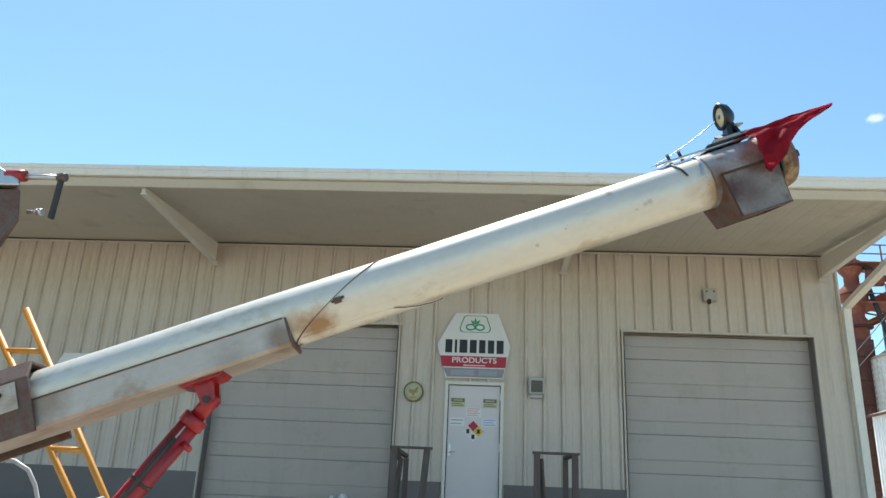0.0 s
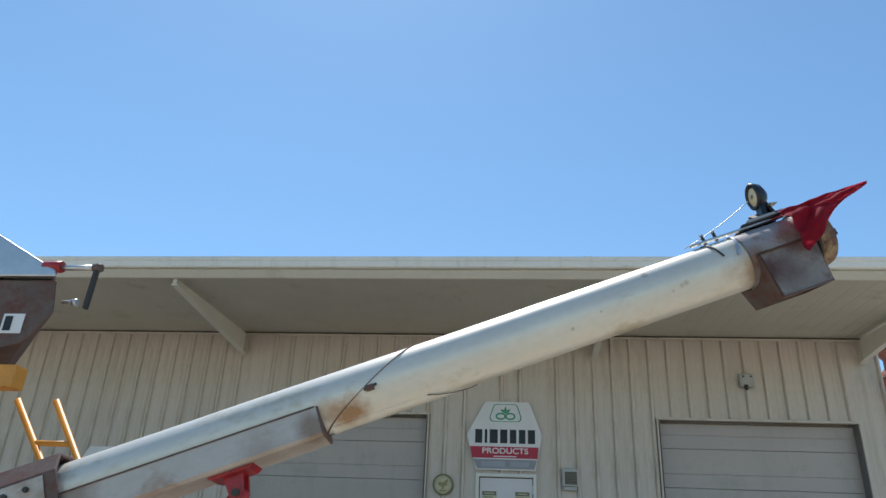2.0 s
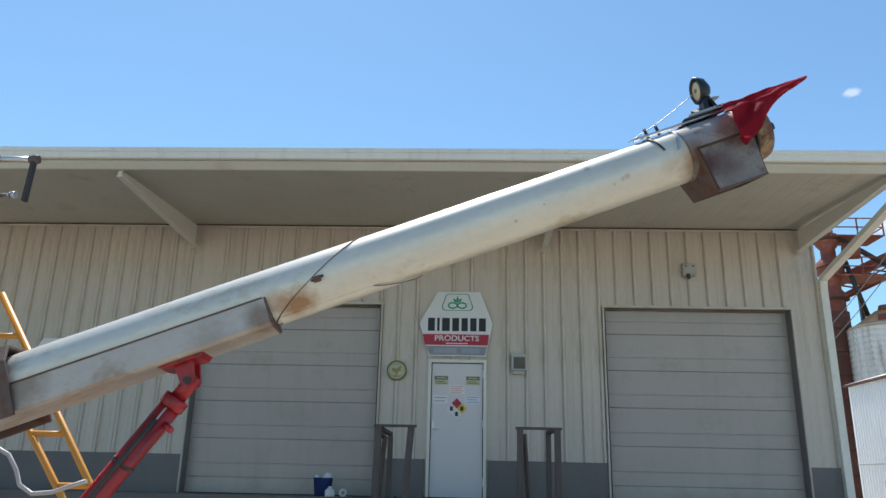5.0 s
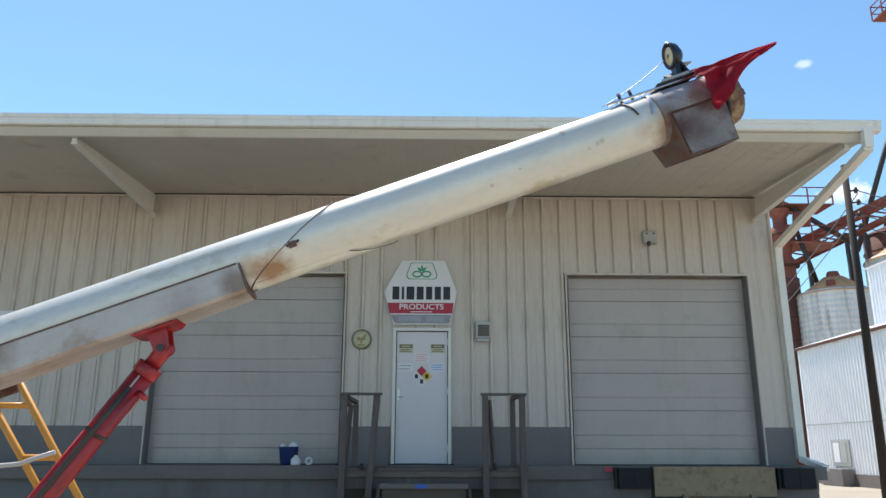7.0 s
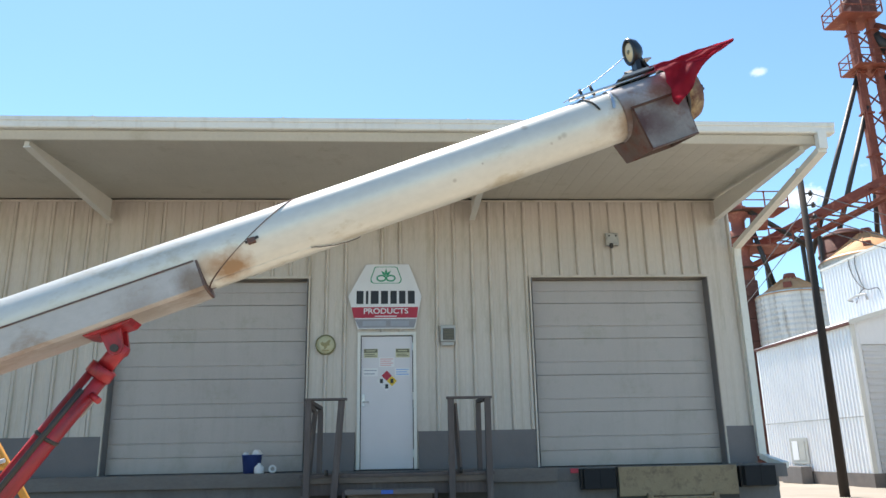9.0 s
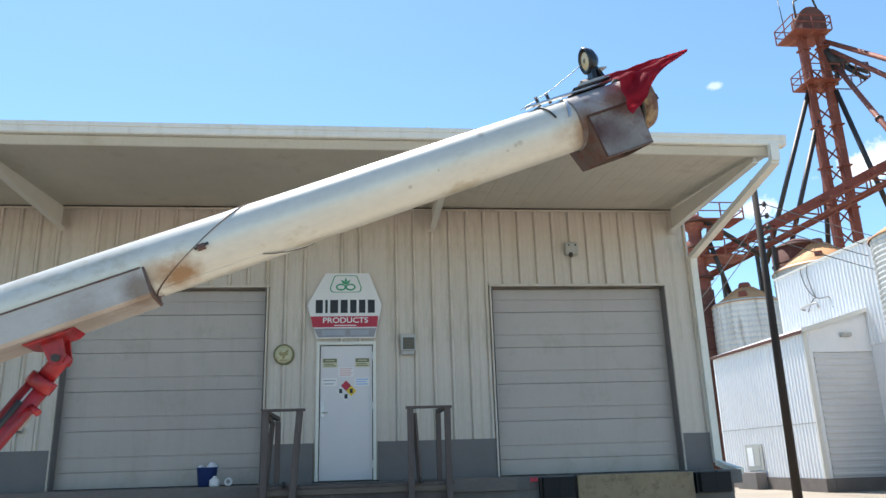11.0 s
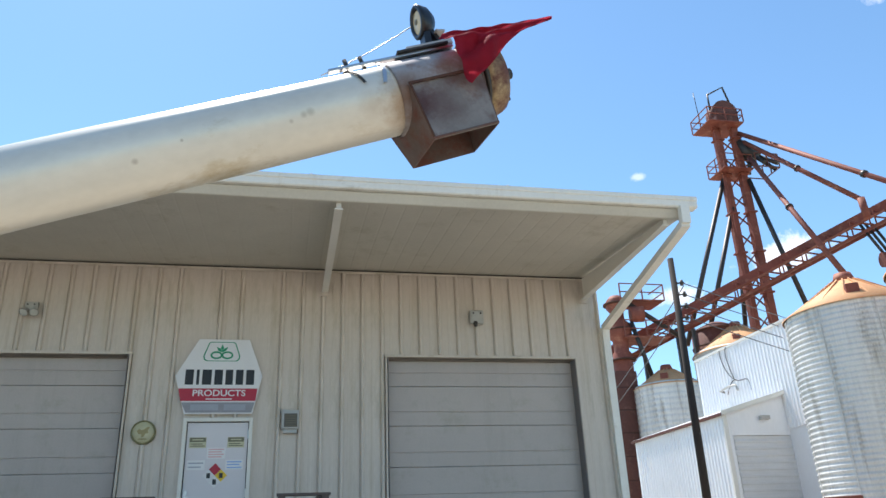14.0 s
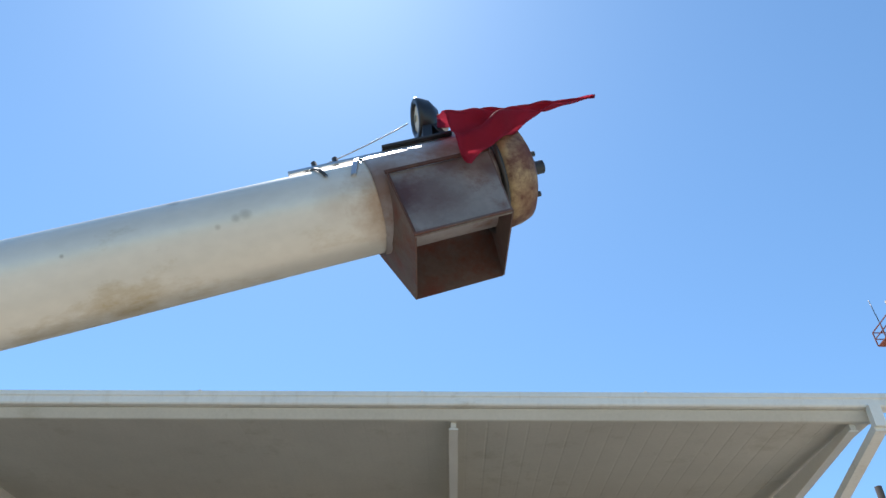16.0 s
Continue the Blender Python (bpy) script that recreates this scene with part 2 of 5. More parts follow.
M_black = mat("black_plastic", (0.012, 0.012, 0.013), 0.35, 0, 0.1, 8, 80, 0.05)
M_lens = mat("cream_lens", (0.62, 0.50, 0.29), 0.2, 0, 0.08, 20, 90, 0.05)
M_hose = mat("pale_hose", (0.48, 0.47, 0.46), 0.4, 0, 0.05, 8, 60, 0.05)
M_white = mat("white_sign", (0.72, 0.71, 0.70), 0.4, 0, 0.04, 3, 60, 0.02)
M_signred = mat("sign_red", (0.42, 0.015, 0.04), 0.45, 0, 0.06, 4, 60, 0.02)
M_signblack = mat("sign_black", (0.012, 0.012, 0.014), 0.45, 0, 0.06, 4, 60, 0.02)
M_signgreen = mat("sign_green", (0.02, 0.28, 0.14), 0.45, 0, 0.06, 4, 60, 0.02)
M_teal = mat("sign_teal", (0.02, 0.22, 0.22), 0.45, 0, 0.06, 4, 60, 0.02)
M_signgrey = mat("sign_grey", (0.27, 0.27, 0.29), 0.5, 0, 0.1, 6, 60, 0.02)
M_paperline = mat("print_grey", (0.33, 0.35, 0.40), 0.7, 0, 0.1, 6, 60, 0.0)
M_paper = mat("paper", (0.76, 0.75, 0.74), 0.7, 0, 0.03, 6, 60, 0.02)
M_pinkline = mat("print_pink", (0.70, 0.42, 0.42), 0.7, 0, 0.05, 6, 60, 0.0)
M_blueline = mat("print_blue", (0.25, 0.42, 0.72), 0.7, 0, 0.05, 6, 60, 0.0)
M_yel = mat("label_yellow", (0.75, 0.50, 0.03), 0.5, 0, 0.05, 6, 60, 0.0)
M_blue = mat("label_blue", (0.03, 0.12, 0.45), 0.5, 0, 0.05, 6, 60, 0.0)
M_olive = mat("vent_olive", (0.17, 0.16, 0.10), 0.6, 0, 0.1, 6, 60, 0.05)
M_lampglass = mat("lamp_glass", (0.55, 0.55, 0.50), 0.15, 0, 0.1, 20, 90, 0.05)
M_fixture = mat("fixture_grey", (0.42, 0.41, 0.38), 0.45, 0.2, 0.1, 8, 60, 0.05)
M_grille = mat("grille_grey", (0.085, 0.075, 0.07), 0.6, 0, 0.15, 12, 60, 0.05)
M_medal = mat("medallion_cream", (0.55, 0.52, 0.34), 0.5, 0, 0.1, 12, 60, 0.1)
M_relief = mat("medallion_relief", (0.30, 0.25, 0.11), 0.5, 0, 0.15, 12, 60, 0.1)
M_medal_rim = mat("medallion_rim", (0.18, 0.165, 0.07), 0.5, 0, 0.1, 12, 60, 0.1)
M_bin = mat("galvanised_bin", (0.64, 0.635, 0.60), 0.55, 0.05, 0.2, 1.1, 14, 0.1, (0.24, 0.20, 0.14), 0.58, (1, 1, 0.1))
M_binroof = mat("rusty_orange_roof", (0.62, 0.33, 0.15), 0.7, 0.1, 0.15, 0.8, 12, 0.1, (0.50, 0.20, 0.08), 0.6)
M_shed = mat("white_shed_siding", (0.83, 0.83, 0.83), 0.5, 0.1, 0.05, 0.5, 15, 0.05, (0.58, 0.58, 0.57), 0.68, (1, 1, 0.3))
M_sheddoor = mat("shed_door_paint", (0.64, 0.64, 0.63), 0.5, 0, 0.08, 0.8, 15, 0.05)
M_shedroof = mat("shed_roof", (0.6, 0.6, 0.6), 0.5, 0.2, 0.08, 0.5, 15, 0.05)
M_towered = mat("red_oxide_steel", (0.22, 0.062, 0.038), 0.7, 0.1, 0.28, 0.8, 12, 0.15, (0.42, 0.19, 0.11), 0.60)
M_towerhead = mat("dark_or_shaded_oxide", (0.12, 0.045, 0.033), 0.75, 0.1, 0.25, 0.9, 12, 0.15, (0.22, 0.11, 0.075), 0.6)
M_pole = mat("creosote_pole", (0.030, 0.023, 0.019), 0.9, 0, 0.3, 2, 25, 0.4, stretch=(1, 1, 0.1))
M_wire = mat("wire", (0.10, 0.10, 0.10), 0.6, 0.2, 0.1, 5, 30, 0)
M_bluebag = mat("blue_plastic", (0.03, 0.06, 0.22), 0.5, 0, 0.15, 20, 90, 0.2)

streaks(M_siding, (0.36, 0.29, 0.17), 0.55)
streaks(M_gdoor, (0.30, 0.27, 0.22), 0.35, 4.0, 0.5)
streaks(M_bin, (0.20, 0.16, 0.11), 0.35, 5.0, 0.10, 0.60)
streaks(M_conc, (0.09, 0.076, 0.065), 0.45, 3.0, 0.8, 0.56)
streaks(M_gutter, (0.40, 0.33, 0.22), 0.4, 5.0, 1.2, 0.60)


# ---------------- mesh helpers ----------------
def part(name, bm, material, parent=None, label=""):
    me = bpy.data.meshes.new(name)
    bm.normal_update()
    bm.to_mesh(me)
    bm.free()
    me.materials.append(material)
    ob = new(name, me)
    if parent:
        ob.parent = parent
    if label:
        ob["label"] = label
    return ob


def empty(name, label="", category="", group="", kind="", m=None):
    e = new(name)
    e.empty_display_size = 0.1
    if m is not None:
        e.matrix_world = m
    return tagged(e, label, category, group, kind)


def box(x0, x1, y0, y1, z0, z1, bev=0.0, bm=None):
    bm = bm or bmesh.new()
    vs = [bm.verts.new((x, y, z)) for z in (z0, z1) for x, y in ((x0, y0), (x1, y0), (x1, y1), (x0, y1))]
    fs = [bm.faces.new([vs[i] for i in f]) for f in ((3, 2, 1, 0), (4, 5, 6, 7), (0, 1, 5, 4), (1, 2, 6, 5), (2, 3, 7, 6), (3, 0, 4, 7))]
    if bev:
        es = list({e for f in fs for e in f.edges})
        bmesh.ops.bevel(bm, geom=es, offset=bev, segments=2, affect="EDGES", profile=0.6)
    return bm


def prism(pts, a, b, axis="y", bm=None, bev=0.0):
    """An outline drawn out from a to b along an axis. pts are the other two coordinates in order."""
    bm = bm or bmesh.new()

    def p3(u, v, w):
        return {"x": (w, u, v), "y": (u, w, v), "z": (u, v, w)}[axis]
    lo = [bm.verts.new(p3(u, v, a)) for u, v in pts]
    hi = [bm.verts.new(p3(u, v, b)) for u, v in pts]
    fs = [bm.faces.new(lo), bm.faces.new(hi)]
    for i in range(len(pts)):
        j = (i + 1) % len(pts)
        fs.append(bm.faces.new((lo[i], lo[j], hi[j], hi[i])))
    bmesh.ops.recalc_face_normals(bm, faces=fs)
    if bev:
        bmesh.ops.bevel(bm, geom=list({e for f in fs for e in f.edges}), offset=bev, segments=2, affect="EDGES", profile=0.6)
    return bm


def rod(a, b, r, r2=None, n=12, bm=None, cap=True):
    """A round bar from a to b."""
    bm = bm or bmesh.new()
    a, b = Vector(a), Vector(b)
    r2 = r if r2 is None else r2
    q = (b - a).to_track_quat("Z", "Y")
    rings = []
    for c, rr in ((a, r), (b, r2)):
        rings.append([bm.verts.new(c + q @ Vector((rr * math.cos(2 * math.pi * i / n), rr * math.sin(2 * math.pi * i / n), 0))) for i in range(n)])
    for i in range(n):
        j = (i + 1) % n
        f = bm.faces.new((rings[0][i], rings[0][j], rings[1][j], rings[1][i]))
        f.smooth = True
    if cap:
        bm.faces.new(rings[0][::-1])
        bm.faces.new(rings[1])
    return bm


def chain(pts, r, n=8, bm=None):
    """A bent round bar or wire through the points, as one skin."""
    bm = bm or bmesh.new()
    pts = [Vector(p) for p in pts]
    rings = []
    side = None
    for i, p in enumerate(pts):
        d = (pts[min(i + 1, len(pts) - 1)] - pts[max(i - 1, 0)]).normalized()
        if side is None:
            side = d.cross(Vector((0.31, 0.17, 0.93))).normalized()
        side = (side - d * side.dot(d)).normalized()
        up = d.cross(side)
        rings.append([bm.verts.new(p + (side * math.cos(2 * math.pi * k / n) + up * math.sin(2 * math.pi * k / n)) * r) for k in range(n)])
    for a, b in zip(rings, rings[1:]):
        for k in range(n):
            m = (k + 1) % n
            f = bm.faces.new((a[k], a[m], b[m], b[k]))
            f.smooth = True
    bm.faces.new(rings[0][::-1])
    bm.faces.new(rings[-1])
    return bm


def beam(a, b, w, h, bm=None):
    """A square bar from a to b, w across and h deep."""
    bm = bm or bmesh.new()
    a, b = Vector(a), Vector(b)
    d = (b - a).normalized()
    side = d.cross(Vector((0, 0, 1)))
    side = side.normalized() if side.length > 1e-4 else Vector((1, 0, 0))
    up = side.cross(d)
    q = [(-1, -1), (1, -1), (1, 1), (-1, 1)]
    v = [[bm.verts.new(c + side * (sx * w / 2) + up * (sy * h / 2)) for sx, sy in q] for c in (a, b)]
    bm.faces.new(v[0][::-1])
    bm.faces.new(v[1])
    for i in range(4):
        j = (i + 1) % 4
        bm.faces.new((v[0][i], v[0][j], v[1][j], v[1][i]))
    return bm


def lathe(profile, n=48, bm=None, a0=0.0, a1=2 * math.pi):
    """A turned surface round z from (radius, z) rows."""
    bm = bm or bmesh.new()
    full = abs(a1 - a0 - 2 * math.pi) < 1e-6
    k = n if full else n + 1
    rings = [[bm.verts.new((r * math.cos(a0 + (a1 - a0) * i / n), r * math.sin(a0 + (a1 - a0) * i / n), z)) for i in range(k)] for r, z in profile]
    for ra, rb in zip(rings, rings[1:]):
        for i in range(n):
            j = (i + 1) % k
            f = bm.faces.new((ra[i], ra[j], rb[j], rb[i]))
            f.smooth = True
    return bm


def words(name, text, size, m, material, parent=None, wide=1.0, bold=0.0):
    cu = bpy.data.curves.new(name, "FONT")
    cu.body = text
    cu.size = size
    cu.align_x = "CENTER"
    cu.align_y = "CENTER"
    cu.extrude = 0.001
    cu.offset = bold
    tmp = bpy.data.objects.new(name, cu)
    scene.collection.objects.link(tmp)
    me = bpy.data.meshes.new_from_object(tmp.evaluated_get(bpy.context.evaluated_depsgraph_get()))
    bpy.data.objects.remove(tmp)
    me.materials.clear()
    me.materials.append(material)
    ob = new(name, me)
    ob.matrix_world = m @ Matrix.Diagonal((wide, 1, 1, 1))
    if parent:
        ob.parent = parent
    return ob


# ---------------- the setting ----------------
XL, XR = -14.0, 6.5
ZF, ZB, ZT, ZD = 1.25, 1.84, 5.76, 4.345
LD, RD, PD = (-3.915, -0.832), (2.92, 5.968), (0.0, 0.956)

tagged(part("ground", box(-400, 400, -400, 400, -0.3, 0.0), M_ground), "pale gravel and dust yard surface", "ground", kind="structure")
tagged(part("floor", box(XL, XR, -0.6, 14, 0.9, ZF - 0.2), M_conc), "concrete warehouse floor slab behind the dock", "floor", kind="structure")

# wall core behind the siding, with the three openings cut out
wall = empty("wall_south", "cream painted ribbed metal wall of the warehouse", "wall", kind="structure")
core = bmesh.new()
cuts = [XL, LD[0], LD[1], PD[0], PD[1], RD[0], RD[1], XR]
for i in range(0, 8, 2):
    box(cuts[i], cuts[i + 1], 0.03, 0.22, ZF, ZT + 0.1, bm=core)
for a, b, z in ((*LD, ZD), (*PD, 3.43), (*RD, ZD)):
    box(a, b, 0.03, 0.22, z, ZT + 0.1, bm=core)
part("wall_core", core, M_siding, wall)
skirt = bmesh.new()
for a, b in ((XL, LD[0] - 0.04), (LD[1] + 0.04, PD[0] - 0.03), (PD[1] + 0.03, RD[0] - 0.04), (RD[1] + 0.04, XR - 0.02)):
    box(a, b, -0.02, 0.028, ZF, ZB, bm=skirt)
part("base_course", skirt, M_block, wall, "dark grey painted base course")

for nm, x0, x1, y0, y1 in (("wall_east", XR - 0.2, XR, 0.225, 14), ("wall_west", XL, XL + 0.2, 0.225, 14), ("wall_north", XL, XR, 14, 14.2)):
    tagged(part(nm, box(x0, x1, y0, y1, 0, ZT + 0.05), M_siding), "cream painted metal side wall of the warehouse", "wall", kind="structure")

# dock
dock = empty("dock", "grey concrete loading dock with a worn kerbed edge", "dock", kind="structure")
YD = -0.62
part("dock_face", box(XL, XR - 0.02, YD, 0.02, 0.0, ZF - 0.2), M_conc, dock)
for a, b, m in ((XL, -0.72, M_curb), (2.02, 3.05, M_curb), (6.22, 6.60, M_conc)):
    part("dock_edge", box(a, b, YD - 0.08, 0.02, ZF - 0.196, ZF, 0.012), m, dock)
part("dock_top", box(-0.716, 6.216, YD + 0.02, 0.02, ZF - 0.196, ZF - 0.004), M_conc, dock)

# canopy: ribbed soffit, roof, fascia gutter, tapered cantilever beams
YE, ZE = -3.05, 5.535
soff = bmesh.new()
pitch = 0.23
x = XL
prof = []
while x < 6.45:
    prof += [(x, 0.0), (x + pitch - 0.03, 0.0), (x + pitch - 0.024, 0.003 if x > 1.9 else 0.0015), (x + pitch - 0.006, 0.003 if x > 1.9 else 0.0015)]
    x += pitch
lo = [(soff.verts.new((px, YE, ZE + dz)), soff.verts.new((px, 0.03, ZT + dz))) for px, dz in prof]
for (a, b), (c, d) in zip(lo, lo[1:]):
    soff.faces.new((a, b, d, c))
tagged(part("ceiling", soff, M_soffit), "ribbed cream metal soffit under the canopy", "soffit", kind="structure")
tagged(part("roof", prism([(YE, ZE + 0.02), (0.1, ZT + 0.06), (14.2, 6.6), (14.2, 6.68), (0.1, ZT + 0.16), (YE, 5.745)], XL, 6.5, "x"), M_shedroof), "low pitched metal warehouse roof", "roof", kind="structure")
gut = empty("gutter", "cream painted box gutter along the canopy edge", "gutter", kind="structure")
part("gutter_trough", prism([(YE - 0.005, 5.612), (YE - 0.135, 5.612), (YE - 0.15, 5.63), (YE - 0.15, 5.70), (YE - 0.165, 5.71), (YE - 0.165, 5.765), (YE - 0.005, 5.765)], XL, 6.63, "x", bev=0.006), M_gutter, gut)
part("fascia_strip", prism([(YE + 0.05, 5.503), (YE + 0.0, 5.503), (YE - 0.012, 5.51), (YE - 0.075, 5.595), (YE - 0.075, 5.607), (YE + 0.05, 5.607)], XL, 6.52, "x", bev=0.003), M_soffit, gut)
x = -13.0
while x < 6:
    part("gutter_clip", box(x, x + 0.03, YE - 0.172, YE - 0.1, 5.745, 5.772, 0.003), M_gutter, gut)
    x += 2.43
part("wall_trim", box(XL, XR, -0.058, -0.044, ZT - 0.072, ZT - 0.036, 0.004), M_siding, wall, "cream trim strip under the soffit")
# dark strip added where the recess under the soffit lies in shadow
part("shadow_gap_strip", box(XL, XR, -0.050, -0.044, ZT - 0.0355, ZT - 0.014), M_dark, wall, "dark strip standing in for the shadowed gap above the trim")


def canopy_beam(x):
    e = empty("canopy_beam", "cream painted tapered steel beam under the canopy", "beam", "beams under the canopy", "structure", pose(x, 0, 0))
    zo, zi = 5.425, 5.355
    part("web", prism([(-0.05, zi + 0.015), (YE + 0.07, zo + 0.016), (YE + 0.07, ZE - 0.005), (-0.05, ZT - 0.037)], -0.006, 0.006, "x"), M_trim, e)
    part("flange", prism([(-0.05, zi), (YE + 0.06, zo), (YE + 0.06, zo + 0.015), (-0.05, zi + 0.0145)], -0.05, 0.05, "x"), M_trim, e)
    part("end_plate", box(-0.03, 0.03, YE + 0.052, YE + 0.0595, zo + 0.016, ZE - 0.012), M_soffit, e)
    part("foot_plate", box(-0.07, 0.07, -0.064, -0.0585, 5.30, ZT - 0.08), M_siding, e)
    return e


for bx in (-10.23, -4.15, 1.94, 6.24):
    canopy_beam(bx)

# door trims
for a, b in (LD, RD):
    part("opening_trim", box(a - 0.05, b + 0.05, -0.055, 0.1, ZD, ZD + 0.04, 0.004), M_siding, wall)
    for q in (a - 0.045, b + 0.005):
        # thin dark grey strips on both sides of the door recess
        part("jamb_strip", box(*((q + 0.045, q + 0.055) if q < a else (q - 0.015, q - 0.005)), -0.048, 0.148, ZF + 0.002, ZD - 0.002), M_block, wall, "thin dark grey strip on the jamb")
        part("opening_trim", box(q + 0.006, q + 0.034, -0.05, 0.1, ZF, ZD, 0.004), M_siding, wall)


# ---------------- overhead doors ----------------
def overhead_door(a, b):
    e = empty("garage_door", "closed pale grey sectional overhead door with horizontal ribs", "door", "overhead dock doors", "", pose(a, 0.15, ZF))
    w = b - a
    h = 0.606
    top = ZD - ZF - 0.01
    z0 = 0.012
    z1 = 0.43 * h
    while z0 < top - 0.02:
        zt = min(z1, top) - 0.004
        pr = [(0.0, z0)]
        if z0 > 0.1 and z0 + 0.36 * h < zt:
            g = z0 + 0.34 * h
            pr += [(0.0, g - 0.012), (0.010, g - 0.005), (0.010, g + 0.005), (0.0, g + 0.012)]
        pr += [(0.0, zt - 0.012), (0.010, zt), (0.045, zt), (0.045, z0), (0.010, z0)]
        part("door_section", prism(pr, 0.012, w - 0.012, "x"), M_gdoor, e)
        z0, z1 = z1, z1 + h
    part("bottom_seal", box(0.012, w - 0.012, 0.0, 0.05, 0.0, 0.011), M_rubber, e)
    return e


overhead_door(*LD)
overhead_door(*RD)

# ---------------- entrance door ----------------
pdoor = empty("door_1", "closed white steel entrance door with stickers", "door", kind="structure")
part("leaf", box(0.063, 0.893, 0.0, 0.045, ZF + 0.02, 3.368, 0.003), M_door, pdoor)
# black strips fill the leaf's edge gap in place of its shade
for a, b in ((0.0505, 0.0615), (0.8945, 0.9055)):
    part("dark_gap_strip", box(a, b, 0.004, 0.04, ZF + 0.02, 3.379), M_rubber, pdoor, "black strip standing in for the shaded gap round the leaf")
part("dark_gap_strip", box(0.062, 0.894, 0.004, 0.04, 3.369, 3.379), M_rubber, pdoor, "black strip standing in for the shaded gap round the leaf")
for a, b in ((0.0, 0.05), (0.906, 0.956)):
    part("door_frame", box(a, b, -0.06, 0.1, ZF, 3.43, 0.004), M_trim, pdoor)
part("door_frame", box(0.05, 0.906, -0.06, 0.1, 3.38, 3.43, 0.004), M_trim, pdoor)
part("threshold", box(-0.03, 0.99, -0.12, 0.1, ZF - 0.002, ZF + 0.016, 0.004), M_dark, pdoor)
for z in (1.5, 2.4, 3.2):
    part("hinge", box(0.888, 0.912, -0.02, -0.002, z - 0.06, z + 0.06, 0.003), M_zinc, pdoor)
hb = box(0.075, 0.125, -0.012, -0.001, 2.24, 2.44, 0.004)
hnd = part("lock_plate", hb, M_zinc, pdoor)
part("lever", rod((0.1, -0.01, 2.31), (0.1, -0.06, 2.31), 0.012, bm=rod((0.1, -0.055, 2.31), (0.19, -0.055, 2.31), 0.009)), M_zinc, hnd)
part("deadbolt", rod((0.1, -0.03, 2.40), (0.1, -0.01, 2.40), 0.022), M_zinc, hnd)
for a in (0.10, 0.62):
    v = part("warning_label", box(a, a + 0.23, -0.006, -0.001, 3.02, 3.165), M_medal, pdoor, "cream label with a dark header")
    part("header", box(a + 0.006, a + 0.224, -0.0085, -0.0062, 3.10, 3.16), M_olive, v)
    part("header_bar", box(a + 0.04, a + 0.19, -0.0100, -0.0087, 3.123, 3.138), M_medal, v)
    for k in range(2):
        part("print_line", box(a + 0.02, a + 0.21 - 0.03 * k, -0.0078, -0.0062, 3.038 + k * 0.028, 3.052 + k * 0.028), M_olive, v)


def notice(x0, x1, z0, z1, lines, lm, nm="notice"):
    e = part(nm, box(x0, x1, -0.006, -0.0005, z0, z1), M_paper)
    tagged(e, "small printed white paper notice on the entrance door", "notice", "notices on the door")
    for k in range(lines):
        zz = z1 - (k + 0.7) * (z1 - z0) / (lines + 0.4)
        part("print_line", box(x0 + 0.02, x1 - 0.02 - 0.03 * (k % 2), -0.0075, -0.0062, zz - 0.008, zz + 0.008), lm, e)
    return e


notice(0.35, 0.60, 2.87, 3.02, 4, M_pinkline)
notice(0.09, 0.33, 2.72, 2.85, 2, M_paperline)
notice(0.61, 0.85, 2.72, 2.85, 3, M_blueline)
dia = empty("hazard_diamond", "four coloured hazard diamond placard on the entrance door", "sign", m=pose(0.475, -0.006, 2.64))
for (cx, cz), m in zip(((0, 0.085), (0.085, 0), (0, -0.085), (-0.085, 0)), (M_signred, M_yel, M_white, M_white)):
    part("field", prism([(cx - 0.082, cz), (cx, cz - 0.082), (cx + 0.082, cz), (cx, cz + 0.082)], -0.003, 0.003, "y"), m, dia)
for cx, cz in ((0.085, 0), (0, -0.085), (-0.085, 0)):
    part("field_mark", box(cx - 0.025, cx + 0.025, -0.0055, -0.0035, cz - 0.035, cz + 0.035), M_signblack, dia)

# ---------------- dealer sign ----------------
SY = -0.06
sg = empty("dealer_sign", "white tapered dealer sign with green emblem and red band", "sign", m=pose(0, SY, 0))
outline = [(0.13, 4.575), (0.845, 4.575), (1.055, 4.03), (0.94, 3.48), (0.0, 3.48), (-0.165, 4.03)]
part("panel", prism(outline, -0.012, 0.014, "y", bev=0.004), M_white, sg)
part("red_band", prism([(-0.105, 3.845), (0.995, 3.845), (0.975, 3.665), (-0.065, 3.665)], -0.017, -0.0125, "y"), M_signred, sg, "red band")
part("grey_band", prism([(-0.05, 3.645), (0.965, 3.645), (0.925, 3.50), (0.02, 3.50)], -0.017, -0.0125, "y"), M_signgrey, sg, "grey lower band")
# emblem: rounded trapezoid ring, two loops and leaves
ring_o = [(0.30, 4.535), (0.62, 4.535), (0.655, 4.52), (0.725, 4.32), (0.715, 4.27), (0.68, 4.245), (0.25, 4.245), (0.21, 4.27), (0.20, 4.32), (0.27, 4.52)]
ctr = Vector((0.4625, 4.39))
ring_i = [tuple(ctr + (Vector(p) - ctr) * 0.93) for p in ring_o]
eb = bmesh.new()
vo = [[eb.verts.new((p[0], yy, p[1])) for p in r] for r in (ring_o, ring_i) for yy in (-0.016,)]
for i in range(len(ring_o)):
    j = (i + 1) % len(ring_o)
    eb.faces.new((vo[0][i], vo[0][j], vo[1][j], vo[1][i]))
part("emblem_ring", eb, M_signgreen, sg)


